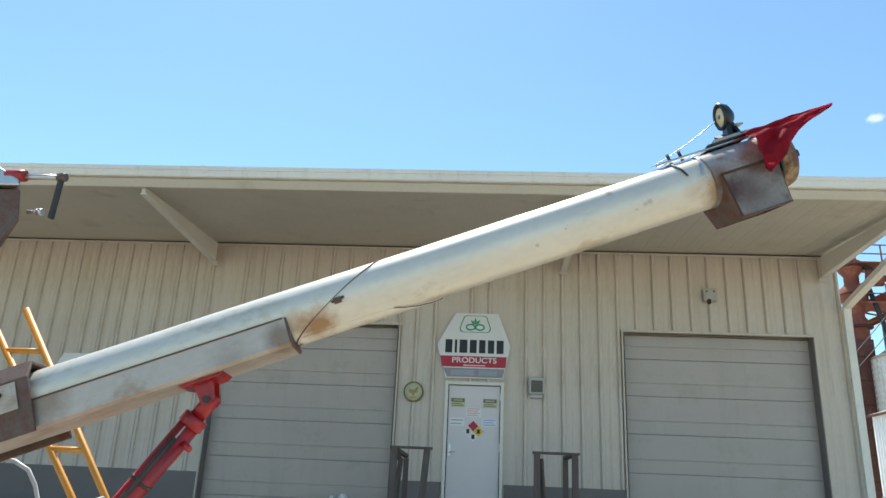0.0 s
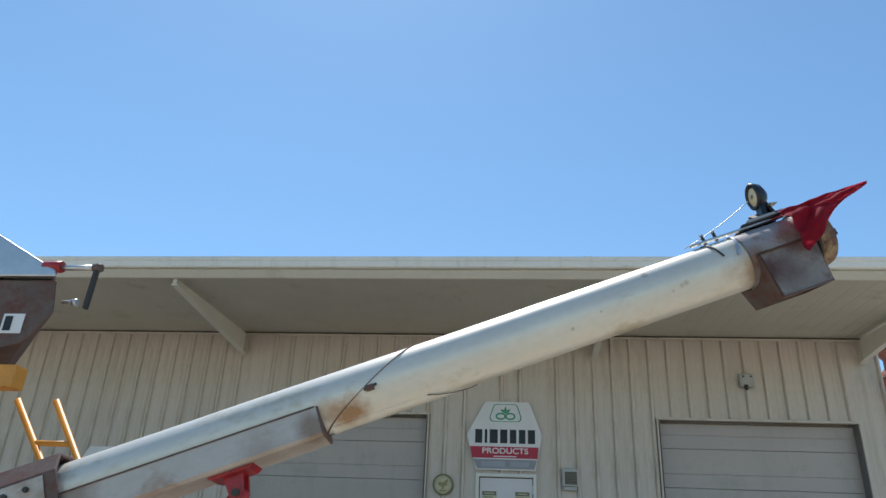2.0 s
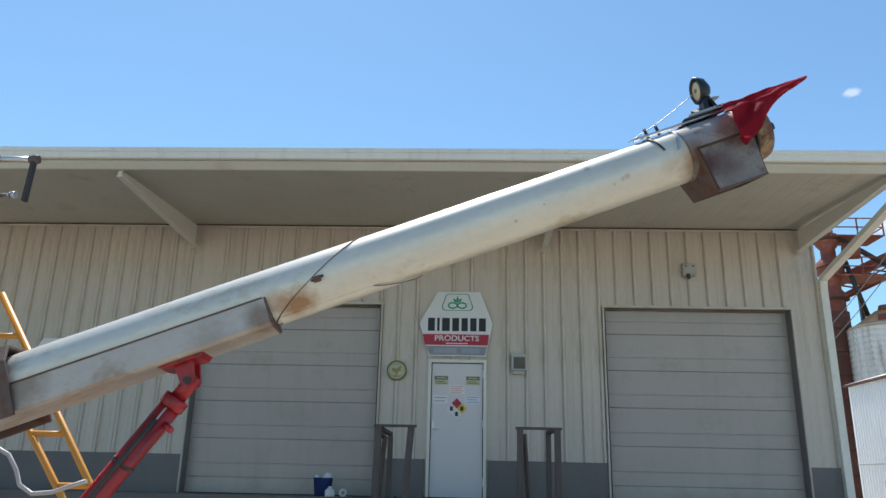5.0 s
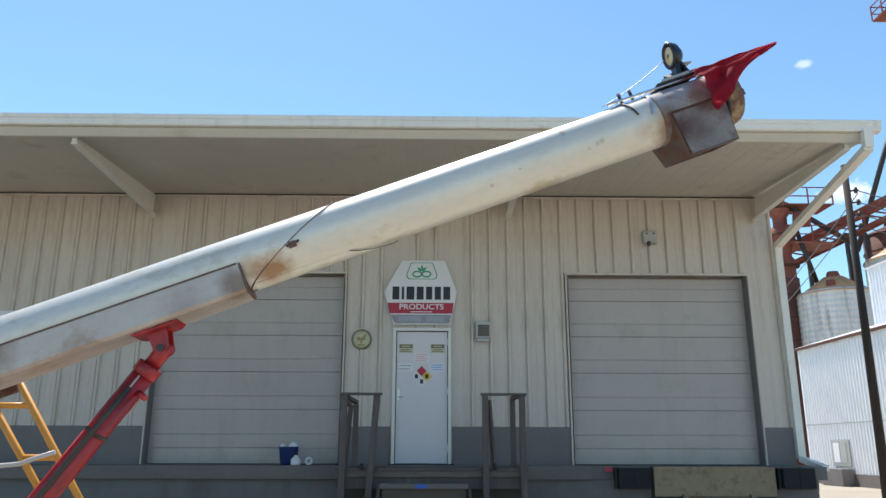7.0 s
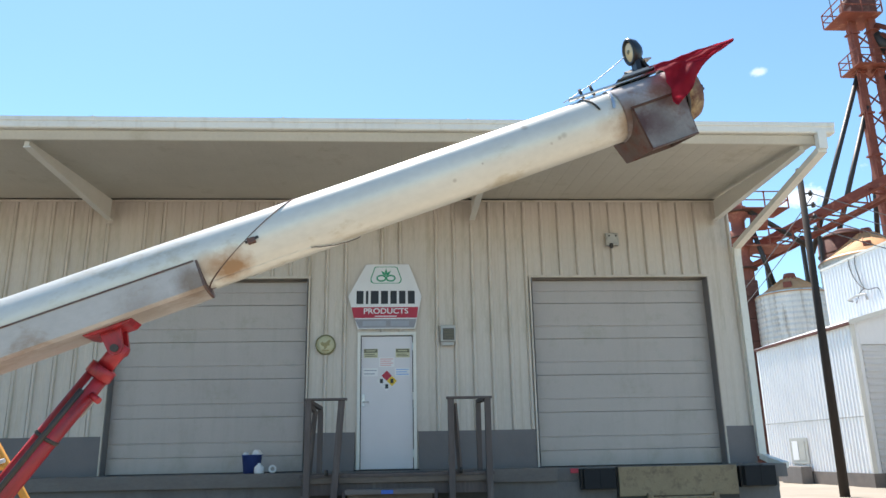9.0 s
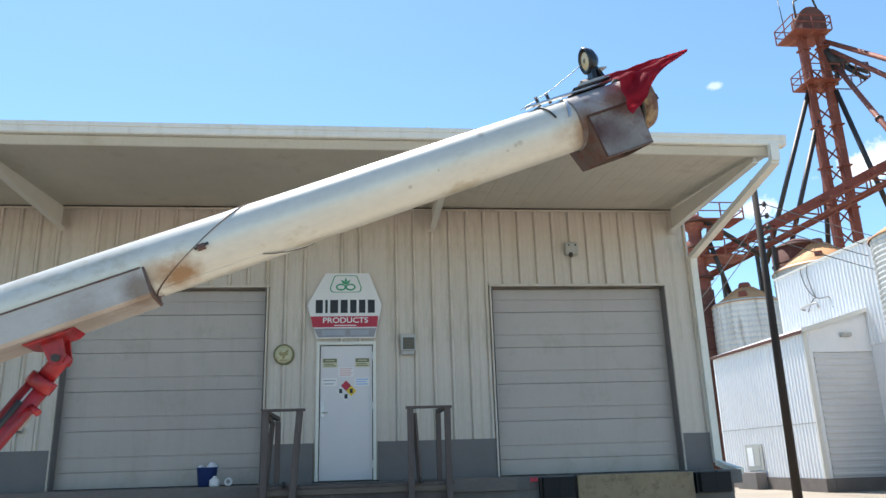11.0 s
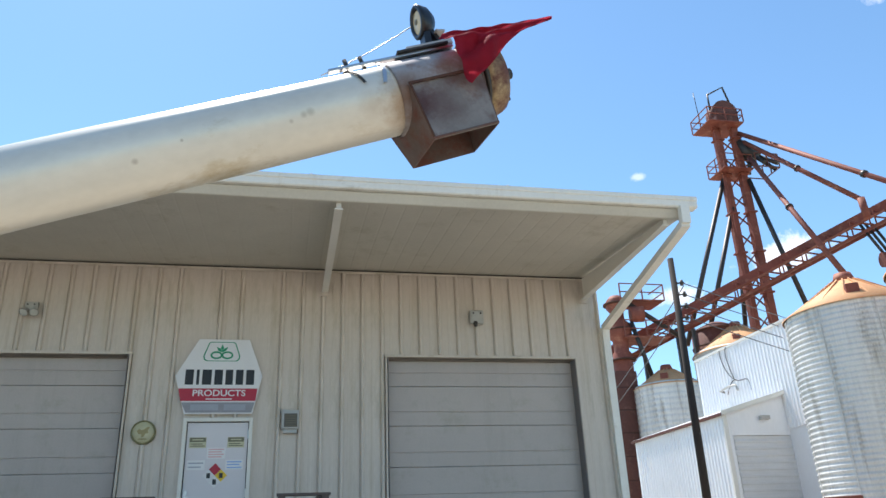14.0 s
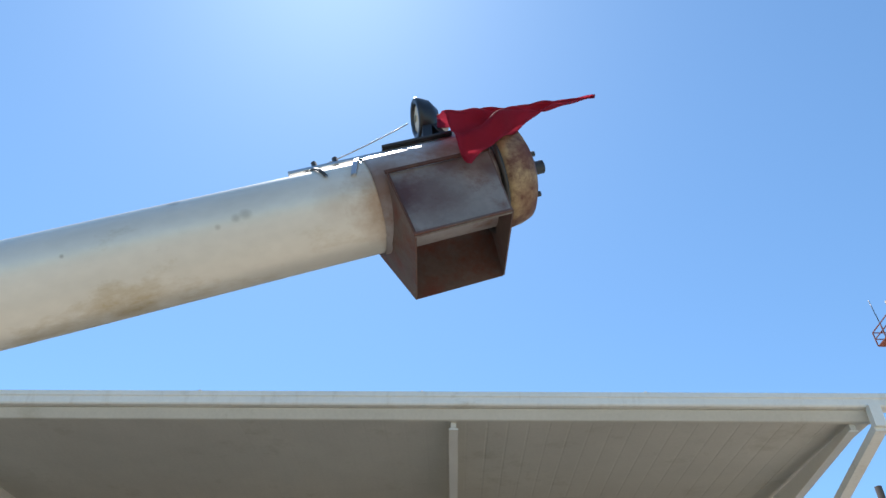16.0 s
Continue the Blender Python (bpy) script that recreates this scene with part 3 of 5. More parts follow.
def oval(cx, cz, rx, rz, t, y, turn=0.0):
    bm = bmesh.new()
    o, i2 = [], []
    for k in range(28):
        a = 2 * math.pi * k / 28
        for lst, q in ((o, 0), (i2, t)):
            u, v = (rx - q) * math.cos(a), (rz - q) * math.sin(a)
            lst.append(bm.verts.new((cx + u * math.cos(turn) - v * math.sin(turn), y, cz + u * math.sin(turn) + v * math.cos(turn))))
    for k in range(28):
        j = (k + 1) % 28
        bm.faces.new((o[k], o[j], i2[j], i2[k]))
    return bm


for cx in (0.385, 0.54):
    part("emblem_loop", oval(cx, 4.335, 0.085, 0.06, 0.026, -0.016), M_signgreen, sg)
for turn, ln in ((0, 0.13), (0.75, 0.12), (-0.75, 0.12)):
    c, s = math.cos(turn), math.sin(turn)
    leaf = [(0, 0), (0.022, ln * 0.5), (0, ln), (-0.022, ln * 0.5)]
    part("emblem_leaf", prism([(0.4625 + u * c + v * s, 4.375 - u * s + v * c) for u, v in leaf], -0.0165, -0.0135, "y"), M_signgreen, sg)
# the brand word as plain upright bars
bx = -0.025
for wd in (0.115, 0.04, 0.13, 0.115, 0.105, 0.105, 0.115):
    part("brand_bar", box(bx, bx + wd, -0.017, -0.0125, 3.90, 4.12), M_signblack, sg)
    bx += wd + 0.04
words("band_word", "PRODUCTS", 0.125, pose(0.46, -0.019, 3.775, 90), M_white, sg, 1.15, 0.002)
part("band_bar", box(0.28, 0.64, -0.019, -0.0172, 3.685, 3.70), M_white, sg)
bx = 0.08
for wd in (0.38, 0.30):
    part("name_bar", box(bx, bx + wd, -0.0195, -0.0172, 3.53, 3.615), M_paperline, sg)
    bx += wd + 0.08
part("sign_mount", box(0.2, 0.26, 0.0145, 0.058, 3.6, 4.5, bm=box(0.70, 0.76, 0.0145, 0.058, 3.6, 4.5)), M_zinc, sg)

# ---------------- seed brand sign ----------------
s2 = empty("seed_sign", "white six sided seed sign with dark seed and teal stripe", "sign", m=pose(0, -0.05, 0))
part("panel", prism([(-6.55, 3.68), (-5.82, 3.69), (-5.63, 3.32), (-5.66, 2.74), (-6.72, 2.74), (-6.72, 3.32)], -0.012, 0.05, "y", bev=0.004), M_white, s2)
part("seed", prism([(-6.42 + 0.17 * math.cos(a) * (1 + 0.25 * math.cos(a - 0.7)), 3.37 + 0.12 * math.sin(a) * (1 + 0.3 * math.cos(a - 0.7))) for a in [k * math.pi / 12 for k in range(24)]], -0.017, -0.0125, "y"), M_signblack, s2)
part("stripe", prism([(-6.33, 3.60), (-6.08, 3.60), (-5.84, 3.22), (-6.08, 3.22)], -0.018, -0.0135, "y"), M_teal, s2)
bx = -6.62
for k in range(6):
    part("brand_bar", box(bx, bx + 0.12, -0.017, -0.0125, 3.04, 3.14), M_signblack, s2)
    bx += 0.155
part("rule", box(-6.6, -5.75, -0.017, -0.0125, 2.965, 2.975), M_signgrey, s2)

# round medallion
med = empty("wall_medallion", "round cream medallion with dark rim on the wall", "sign", m=pose(-0.52, -0.045, 3.235, 90))
part("disc", lathe([(0.0, 0.012), (0.142, 0.012), (0.142, -0.04), (0.0, -0.04)], 32), M_medal, med)
part("rim", lathe([(0.142, 0.012), (0.146, 0.02), (0.162, 0.02), (0.166, 0.01), (0.166, -0.04), (0.142, -0.04)], 32), M_medal_rim, med)
rel = part("relief", prism([(-0.085, 0.02), (-0.05, 0.05), (-0.03, 0.03), (0.01, 0.035), (0.05, 0.075), (0.085, 0.07), (0.06, 0.02), (0.075, -0.01), (0.03, -0.02), (0.015, -0.06), (-0.015, -0.075), (-0.02, -0.03), (-0.06, -0.02)], 0.0125, 0.019, "z"), M_relief, med, "tan raised figure")
part("relief_bar", prism([(-0.06, -0.10), (0.06, -0.10), (0.05, -0.085), (-0.05, -0.085)], 0.0125, 0.016, "z"), M_relief, med)

# intercom / bell box
bell = empty("alarm_box", "grey wall box with dark grille beside the door", "alarm box", m=pose(1.48, -0.02, 3.36))
part("housing", box(-0.12, 0.12, -0.1, 0.0, -0.10, 0.17, 0.01), M_fixture, bell)
gr = part("grille", box(-0.085, 0.10, -0.108, -0.1005, -0.075, 0.115, 0.003), M_grille, bell, "dark grille")
for k in range(7):
    part("slat", box(-0.075, 0.09, -0.112, -0.1085, -0.066 + k * 0.025, -0.056 + k * 0.025), M_olive, gr)
part("bottom_lip", box(-0.10, 0.10, -0.07, 0.0, -0.16, -0.101, 0.006), M_fixture, bell)


def wall_light(x, heads, size=1.0):
    e = empty("wall_light", "small pale grey wall lamp on a square box", "lamp", "wall lamps", "", pose(x, -0.03, 5.0) @ Matrix.Scale(size, 4))
    part("box_body", box(-0.085, 0.085, -0.075, 0.0, -0.085, 0.085, 0.012), M_fixture, e)
    part("cover", box(-0.065, 0.065, -0.083, -0.0755, -0.06, 0.07, 0.006), M_fixture, e)
    for s in heads:
        h = part("lamp_head", lathe([(0.0, 0.0), (0.03, 0.0), (0.05, 0.05), (0.062, 0.075), (0.062, 0.095)], 18), M_fixture, e)
        h.matrix_basis = pose(s * 0.05, -0.08, -0.03, 140, 0, s * 20)
        part("glass", lathe([(0.0, 0.092), (0.04, 0.090), (0.058, 0.084)], 18), M_lampglass, h)
    for s in (-1, 1):
        part("screw", rod((s * 0.045, -0.083, 0.04), (s * 0.045, -0.089, 0.04), 0.012, n=8), M_dark, e)
    return e


wall_light(-2.21, (-1, 1))
eye = wall_light(4.35, (), 1.3)
part("sensor_eye", lathe([(0.0, 0.06), (0.022, 0.05), (0.03, 0.0)], 14), M_dark, eye).matrix_basis = pose(-0.02, -0.06, -0.075, 150)
out = empty("wall_outlet", "small grey outlet box low on the wall", "outlet", m=pose(-4.42, -0.02, 2.14))
part("box_body", box(-0.055, 0.055, -0.05, 0.0, -0.04, 0.04, 0.006), M_fixture, out)
part("cover", box(-0.045, 0.045, -0.057, -0.0505, -0.03, 0.03, 0.003), M_dark, out)

# downspout
dsp = empty("downspout", "cream downspout from the gutter corner to the dock", "downspout", kind="structure")
pts = [(6.42, YE - 0.14, 5.62), (6.42, YE - 0.13, 5.38), (6.535, -0.10, 4.86), (6.535, -0.07, 4.70), (6.535, -0.07, 1.36), (6.60, -0.20, 1.30), (6.66, -0.55, 1.22)]
for a, b in zip(pts, pts[1:]):
    part("pipe", beam(a, b, 0.12, 0.09), M_gutter, dsp)


# ---------------- dock steps with rails ----------------
st = empty("dock_steps", "weathered timber dock landing with open steps", "steps", kind="")
yb = -1.46
while yb < -0.75:
    part("deck_board", box(-0.70, 2.0, yb, yb + 0.134, ZF - 0.052, ZF - 0.012, 0.004), M_rail, st)
    yb += 0.1405
part("rim_joist", box(-0.68, 1.98, -1.455, -1.41, ZF - 0.135, ZF - 0.056, 0.004), M_joist, st, "paler brown timber joist under the deck")
part("rim_joist", box(-0.68, 1.98, -1.42, -1.375, ZF - 0.29, ZF - 0.138, 0.004), M_rail, st)
# dark sheet added for the shaded hollow below the deck
part("shade_board", box(-0.66, 1.96, -1.05, -1.01, 0.05, ZF - 0.29, 0.004), M_dark, st, "dark sheet standing in for the shade under the landing")
part("step_board", box(-0.05, 1.14, -1.86, -1.57, 0.98, 1.04, 0.006), M_curb, st)
part("step_riser", box(-0.03, 1.12, -1.60, -1.57, 0.80, 0.975), M_curb, st)
part("step_board", box(-0.05, 1.14, -2.16, -1.87, 0.74, 0.80, 0.006), M_curb, st)
part("step_riser", box(-0.03, 1.12, -1.90, -1.87, 0.52, 0.735), M_curb, st)
part("step_board", box(-0.05, 1.14, -2.46, -2.17, 0.48, 0.54, 0.006), M_curb, st)
part("step_board", box(-0.05, 1.14, -2.76, -2.47, 0.22, 0.28, 0.006), M_curb, st)
for sx in (-0.10, 1.15):
    part("stringer", prism([(-1.56, 1.02), (-2.8, 0.0), (-2.5, 0.0), (-1.56, 0.75)], sx, sx + 0.04, "x"), M_rail, st)
part("step_label", box(0.43, 0.59, -1.866, -1.8605, 0.985, 1.035), M_blue, st, "blue sticker")
for xx in (-0.62, 0.62, 1.92):
    part("post", box(xx - 0.045, xx + 0.045, -0.80, -0.71, 0.0, ZF - 0.056, 0.006), M_rail, st)


def rail(a, b, splay):
    """A handrail whose front posts stand on the ground and are bolted to the landing's edge."""
    e = empty("handrail", "weathered grey timber handrail on the dock landing", "handrail", "handrails on the dock landing")
    h = 2.235
    yf = -1.555
    part("top_rail", box(a - 0.02, b + 0.02, yf - 0.012, yf + 0.098, h, h + 0.032, 0.005), M_rail, e)
    if splay:
        part("post", box(a, a + 0.085, yf, yf + 0.09, 0.0, h - 0.001, 0.006), M_rail, e)
        part("post", beam((b - 0.055, yf + 0.045, h - 0.003), (b - 0.205, yf + 0.045, 0.0), 0.085, 0.09), M_rail, e)
        part("back_post", box(a + 0.10, a + 0.175, -0.80, -0.72, ZF - 0.012, h - 0.09, 0.006), M_rail, e)
        part("side_rail", beam((a + 0.055, yf + 0.10, h - 0.012), (a + 0.135, -0.74, h - 0.06), 0.07, 0.05), M_rail, e)
        part("knee_brace", beam((a + 0.05, -1.42, h - 0.05), (a + 0.125, -1.32, h - 0.16), 0.055, 0.05), M_rail, e)
        part("brace", beam((a + 0.12, -1.335, h - 0.13), (a + 0.05, -1.30, ZF - 0.012), 0.06, 0.05), M_rail, e)
        cx = b - 0.25
    else:
        part("post", box(b - 0.085, b, yf, yf + 0.09, 0.0, h - 0.001, 0.006), M_rail, e)
        part("post", box(a, a + 0.085, yf, yf + 0.09, 0.55, h - 0.001, 0.006), M_rail, e)
        part("back_post", box(b - 0.135, b - 0.06, -0.80, -0.72, ZF - 0.012, h - 0.02, 0.006), M_rail, e)
        part("side_rail", beam((b - 0.06, yf + 0.10, h + 0.01), (b - 0.10, -0.74, h + 0.005), 0.07, 0.05), M_rail, e)
        part("brace", beam((a + 0.10, -1.45, h - 0.06), (a + 0.17, -1.36, ZF - 0.008), 0.055, 0.05), M_rail, e)
        cx = a + 0.17
    part("bracket", rod((cx, -1.49, ZF - 0.03), (cx, -1.49, ZF + 0.05), 0.028, 0.02), M_dark, e)
    return e


rail(-0.64, -0.08, True)
rail(1.36, 1.97, False)

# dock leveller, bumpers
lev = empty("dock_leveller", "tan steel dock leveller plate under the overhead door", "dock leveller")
part("lip_plate", box(3.97, 5.80, YD - 0.10, YD - 0.06, 0.82, ZF - 0.005, 0.006), M_steel_plate, lev)
part("lip_bar", rod((4.45, YD - 0.13, 0.79), (5.40, YD - 0.13, 0.79), 0.022), M_steel_plate, lev)
for xx in (4.42, 5.43):
    part("lug", box(xx - 0.04, xx + 0.04, YD - 0.15, YD - 0.06, 0.74, 0.86, 0.006), M_steel_plate, lev)
part("bottom_angle", box(3.95, 5.82, YD - 0.12, YD - 0.003, 0.70, 0.735, 0.004), M_steel_plate, lev)
# dark plate behind the lip, added in place of the pit's shadow
part("dark_backing", box(3.95, 5.82, YD - 0.05, YD - 0.003, 0.74, ZF - 0.006), M_dark, lev, "dark plate standing in for the shadow in the leveller pit")
for a, b in ((3.42, 3.90), (5.88, 6.36)):
    bp = empty("dock_bumper", "black laminated rubber dock bumper", "bumper", "dock bumpers")
    for k in range(2):
        w = (b - a) / 2
        part("rubber_pad", box(a + k * w, a + (k + 1) * w - 0.0015, YD - 0.20, YD - 0.083, 0.94, ZF - 0.02, 0.006), M_rubber, bp)
    part("dark_backing", box(a - 0.03, b + 0.03, YD - 0.0825, YD - 0.003, 0.92, ZF - 0.022), M_dark, bp)
part("marker_reflector", box(3.24, 3.36, YD - 0.10, YD - 0.082, 1.17, 1.235, 0.004), M_signred, dock, "small red reflector")

# ---------------- clutter on the dock ----------------
bkt = empty("blue_bucket", "dark blue plastic bucket with rags on the dock", "bucket", m=pose(-1.56, -0.35, ZF))
part("pail", lathe([(0.0, 0.003), (0.12, 0.003), (0.15, 0.26), (0.158, 0.262), (0.158, 0.275), (0.143, 0.275), (0.115, 0.02), (0.0, 0.02)], 24), M_bluebag, bkt)
rg = lathe([(0.0, 0.35), (0.05, 0.34), (0.08, 0.29), (0.09, 0.25), (0.06, 0.2)], 14)
for v in rg.verts:
    v.co += Vector((0.07, 0, 0)) + noise.noise_vector(v.co * 18) * 0.02
part("white_rag", rg, M_white, bkt, "crumpled white rag")
r2 = lathe([(0.0, 0.315), (0.03, 0.31), (0.045, 0.27), (0.05, 0.2)], 12)
for v in r2.verts:
    v.co += Vector((-0.09, -0.02, 0)) + noise.noise_vector(v.co * 20 + Vector((3, 1, 2))) * 0.02
part("white_rag", r2, M_white, bkt, "crumpled white rag")
jg = empty("white_jug", "small white jug beside the bucket", "jug", m=pose(-1.42, -0.50, ZF))
part("body", lathe([(0.0, 0.0), (0.07, 0.0), (0.075, 0.02), (0.075, 0.09), (0.04, 0.12), (0.025, 0.13), (0.025, 0.15), (0.0, 0.15)], 16), M_white, jg)
tp = empty("tape_roll", "roll of white tape lying on the dock", "tape roll", m=pose(-1.23, -0.45, ZF + 0.06, 82, 0, 10))
part("roll", lathe([(0.03, -0.025), (0.06, -0.025), (0.06, 0.025), (0.03, 0.025), (0.03, -0.025)], 20), M_white, tp)

# ---------------- swing auger ----------------
AX = Vector((1, 0.0546, 0.3913)).normalized()
AN = (Vector((0, 1, 0)) - AX * AX.y).normalized()
AU = AX.cross(AN)
AM = Matrix.Translation((0, -9.0466, 2.3935)) @ Matrix((AX, AN, AU)).transposed().to_4x4()
AI = AM.inverted()
R = 0.1286
aug = empty("grain_auger", "cream painted steel swing auger tube with rusty discharge head", "auger", m=AM)


def shell(s0, s1, r, n=48, t=0.006, cy=0.0, cz=0.0, cuts=24):
    """A hollow tube along the auger, cut into short lengths."""
    bm = bmesh.new()
    for rr, flip in ((r, False), (r - t, True)):
        rings = []
        for k in range(cuts + 1):
            s = s0 + (s1 - s0) * k / cuts
            rings.append([bm.verts.new((s, cy + rr * math.cos(2 * math.pi * i / n), cz + rr * math.sin(2 * math.pi * i / n))) for i in range(n)])
        for a, b in zip(rings, rings[1:]):
            for i in range(n):
                j = (i + 1) % n
                q = (a[i], a[j], b[j], b[i])
                f = bm.faces.new(q[::-1] if not flip else q)
                f.smooth = True
    return bm


tb = shell(-3.0, 1.88, R)
for v in tb.verts:                      # slight dents in the thin sheet
    d = noise.noise(Vector((v.co.x * 2.5, v.co.y * 5, v.co.z * 5))) * 0.0025
    v.co.y *= 1 + d / R
    v.co.z *= 1 + d / R
part("tube", tb, M_tube, aug)
# folding joint: a flange cut slantwise across the tube
jb = bmesh.new()
rings = []
for rr, so in ((R - 0.002, -0.003), (R + 0.003, -0.003), (R + 0.003, 0.003), (R - 0.002, 0.003)):
    rings.append([jb.verts.new((0.02 + so + 0.245 * math.sin(a), rr * math.cos(a), rr * math.sin(a))) for a in [2 * math.pi * i / 48 for i in range(48)]])
for a, b in zip(rings, rings[1:]):
    for i in range(48):
        j = (i + 1) % 48
        f = jb.faces.new((a[i], a[j], b[j], b[i]))
        f.smooth = True
part("joint_flange", jb, M_rusty, aug, "thin rusty slanted joint flange")
sb = bmesh.new()
sn = 30
srows, lap = [], []
for i in range(sn + 1):
    a = math.radians(246 + 80 * i / sn)
    e1 = 0.24 + 0.23 * min(1.0, i / (0.6 * sn)) + 0.004 * math.sin(i * 1.3)
    srows.append([[sb.verts.new((-0.20 + (e1 + 0.20) * k / 12, rr * math.cos(a), rr * math.sin(a))) for k in range(13)]
                  for rr in (R + 0.001 + 0.006 * math.sin(math.pi * i / sn) ** 0.7, R - 0.004)])
    lap.append((e1 + 0.001, (R + 0.006) * math.cos(a), (R + 0.006) * math.sin(a)))
for a, b in zip(srows, srows[1:]):
    for k in range(12):
        for side in (0, 1):
            f = sb.faces.new((a[side][k], a[side][k + 1], b[side][k + 1], b[side][k]))
            f.smooth = True
    sb.faces.new((a[0][12], a[1][12], b[1][12], b[0][12]))
for k in range(12):
    for r0 in (srows[0], srows[-1]):
        sb.faces.new((r0[0][k], r0[0][k + 1], r0[1][k + 1], r0[1][k]))
bmesh.ops.recalc_face_normals(sb, faces=sb.faces[:])
part("saddle_sheet", sb, M_tube, aug, "bent sheet lapped under the tube past the joint")
# thin dark bead drawn along the end of the lapped sheet
part("lap_edge", chain(lap, 0.0022, 6), M_rusty, aug, "thin dark line along the lap edge")
lt = part("latch", box(-0.005, 0.03, -R - 0.02, -R + 0.008, -0.042, -0.018, 0.004), M_rusty, aug)
part("latch_bolt", rod((-0.015, -R - 0.012, -0.032), (0.045, -R - 0.012, -0.024), 0.006), M_dark, lt)
# lower trough: flat sided pan under the tube
tr = bmesh.new()
pan = [(-0.135, -0.03), (-0.138, -0.148), (-0.118, -0.160), (0.06, -0.160), (0.115, -0.138), (0.131, -0.03), (0.125, -0.03), (0.108, -0.132), (0.056, -0.154), (-0.114, -0.154), (-0.131, -0.145), (-0.129, -0.03)]
prism(pan, -3.0, -0.235, "x", tr)
part("trough", tr, M_tube_low, aug, "cream flat sided lower trough, rust streaked")
part("trough_end", prism([(-0.134, -0.03), (-0.137, -0.147), (-0.118, -0.159), (0.06, -0.159), (0.114, -0.138), (0.130, -0.03), (0.10, -0.085), (0.05, -0.118), (0, -0.128), (-0.05, -0.118), (-0.10, -0.085)], -0.236, -0.225, "x"), M_rusty, aug, "rusty trough end plate")
for sy in (-1, 1):
    part("seam_strip", box(-3.0, -0.24, sy * 0.136 - 0.003, sy * 0.136 + 0.003, -0.034, -0.027), M_rusty, aug)
# cover box at the lower hinge
cv = part("hinge_cover", prism([(-0.165, -0.17), (-0.165, 0.07), (-0.10, 0.155), (0.10, 0.155), (0.165, 0.07), (0.165, -0.17), (0.15, -0.17), (0.15, 0.065), (0.095, 0.14), (-0.095, 0.14), (-0.15, 0.065), (-0.15, -0.17)], -2.6, -1.33, "x", bev=0.004), M_rusty, aug, "rusty sheet cover over the lower hinge")
part("cover_plate", box(-2.55, -1.38, -0.172, -0.166, -0.06, 0.06, 0.003), M_tube_low, cv)
for k in range(4):
    part("bolt_head", rod((-1.45 - 0.09 * k, -0.172, 0.02), (-1.45 - 0.09 * k, -0.186, 0.02), 0.012, n=6), M_dark, cv)

# discharge head
hd = part("head_housing", shell(1.855, 2.27, R + 0.006, t=0.012), M_head, aug, "worn painted steel discharge head")
part("collar", shell(1.851, 1.857, R + 0.0045, t=0.004, cuts=2), M_head, hd)
part("end_cover", lathe([(0.0, 0.030), (0.08, 0.030), (0.112, 0.026), (0.136, 0.012), (0.144, -0.012), (0.149, -0.045), (0.150, -0.075), (0.136, -0.075)], 40), M_cap, hd, "tan rusted end cover").matrix_basis = pose(2.27, 0, 0, 0, 90, 0)
part("end_ring", lathe([(0.136, -0.088), (0.155, -0.088), (0.155, -0.0765), (0.136, -0.0765)], 40), M_dark, hd).matrix_basis = pose(2.27, 0, 0, 0, 90, 0)
part("shaft_stub", rod((2.29, 0, 0.0), (2.365, 0, 0.0), 0.020, bm=rod((2.305, 0, 0), (2.335, 0, 0), 0.032, n=6)), M_dark, hd)
for k in range(6):
    a = k * math.pi / 3 + 0.4
    part("cover_bolt", rod((2.27, 0.112 * math.cos(a), 0.112 * math.sin(a)), (2.303, 0.112 * math.cos(a), 0.112 * math.sin(a)), 0.008, n=6), M_dark, hd)


def plate(pts, t, name, material, parent, label=""):
    """A sheet through four corners, t thick."""
    bm = bmesh.new()
    p = [Vector(q) for q in pts]
    nrm = (p[1] - p[0]).cross(p[2] - p[0]).normalized() * t
    a = [bm.verts.new(q) for q in p]
    b = [bm.verts.new(q + nrm) for q in p]
    fs = [bm.faces.new(a[::-1]), bm.faces.new(b)]
    for i in range(len(p)):
        j = (i + 1) % len(p)
        fs.append(bm.faces.new((a[i], a[j], b[j], b[i])))
    bmesh.ops.recalc_face_normals(bm, faces=fs)
    return part(name, bm, material, parent, label)


NB = [(1.885, -0.142, -0.035), (2.165, -0.142, -0.035), (2.135, -0.142, -0.262), (1.882, -0.142, -0.262)]
FB = [(1.85, 0.15, -0.02), (2.20, 0.15, -0.02), (2.178, 0.2, -0.192), (1.913, 0.2, -0.192)]
chute = plate(NB, 0.004, "discharge_spout", M_chute, aug, "grey and rust open bottomed discharge spout")
plate(FB, 0.004, "far_plate", M_rusty, chute)
plate([(1.885, -0.142, -0.035), (1.882, -0.142, -0.262), (1.913, 0.2, -0.192), (1.85, 0.15, -0.02)], 0.004, "side_plate", M_rusty, chute)
plate([(2.165, -0.142, -0.035), (2.135, -0.142, -0.262), (2.178, 0.2, -0.192), (2.20, 0.15, -0.02)], 0.004, "side_plate", M_rusty, chute)
part("rust_edge", beam((1.88, -0.148, -0.032), (2.168, -0.148, -0.032), 0.005, 0.010), M_rust, chute, "dark rusted weld seam")
part("side_seam", beam((1.886, -0.147, -0.036), (1.884, -0.147, -0.255), 0.009, 0.005), M_rust, chute, "dark rusted weld seam")
part("lip", beam((1.88, -0.147, -0.258), (2.137, -0.147, -0.258), 0.006, 0.006), M_rusty, chute)

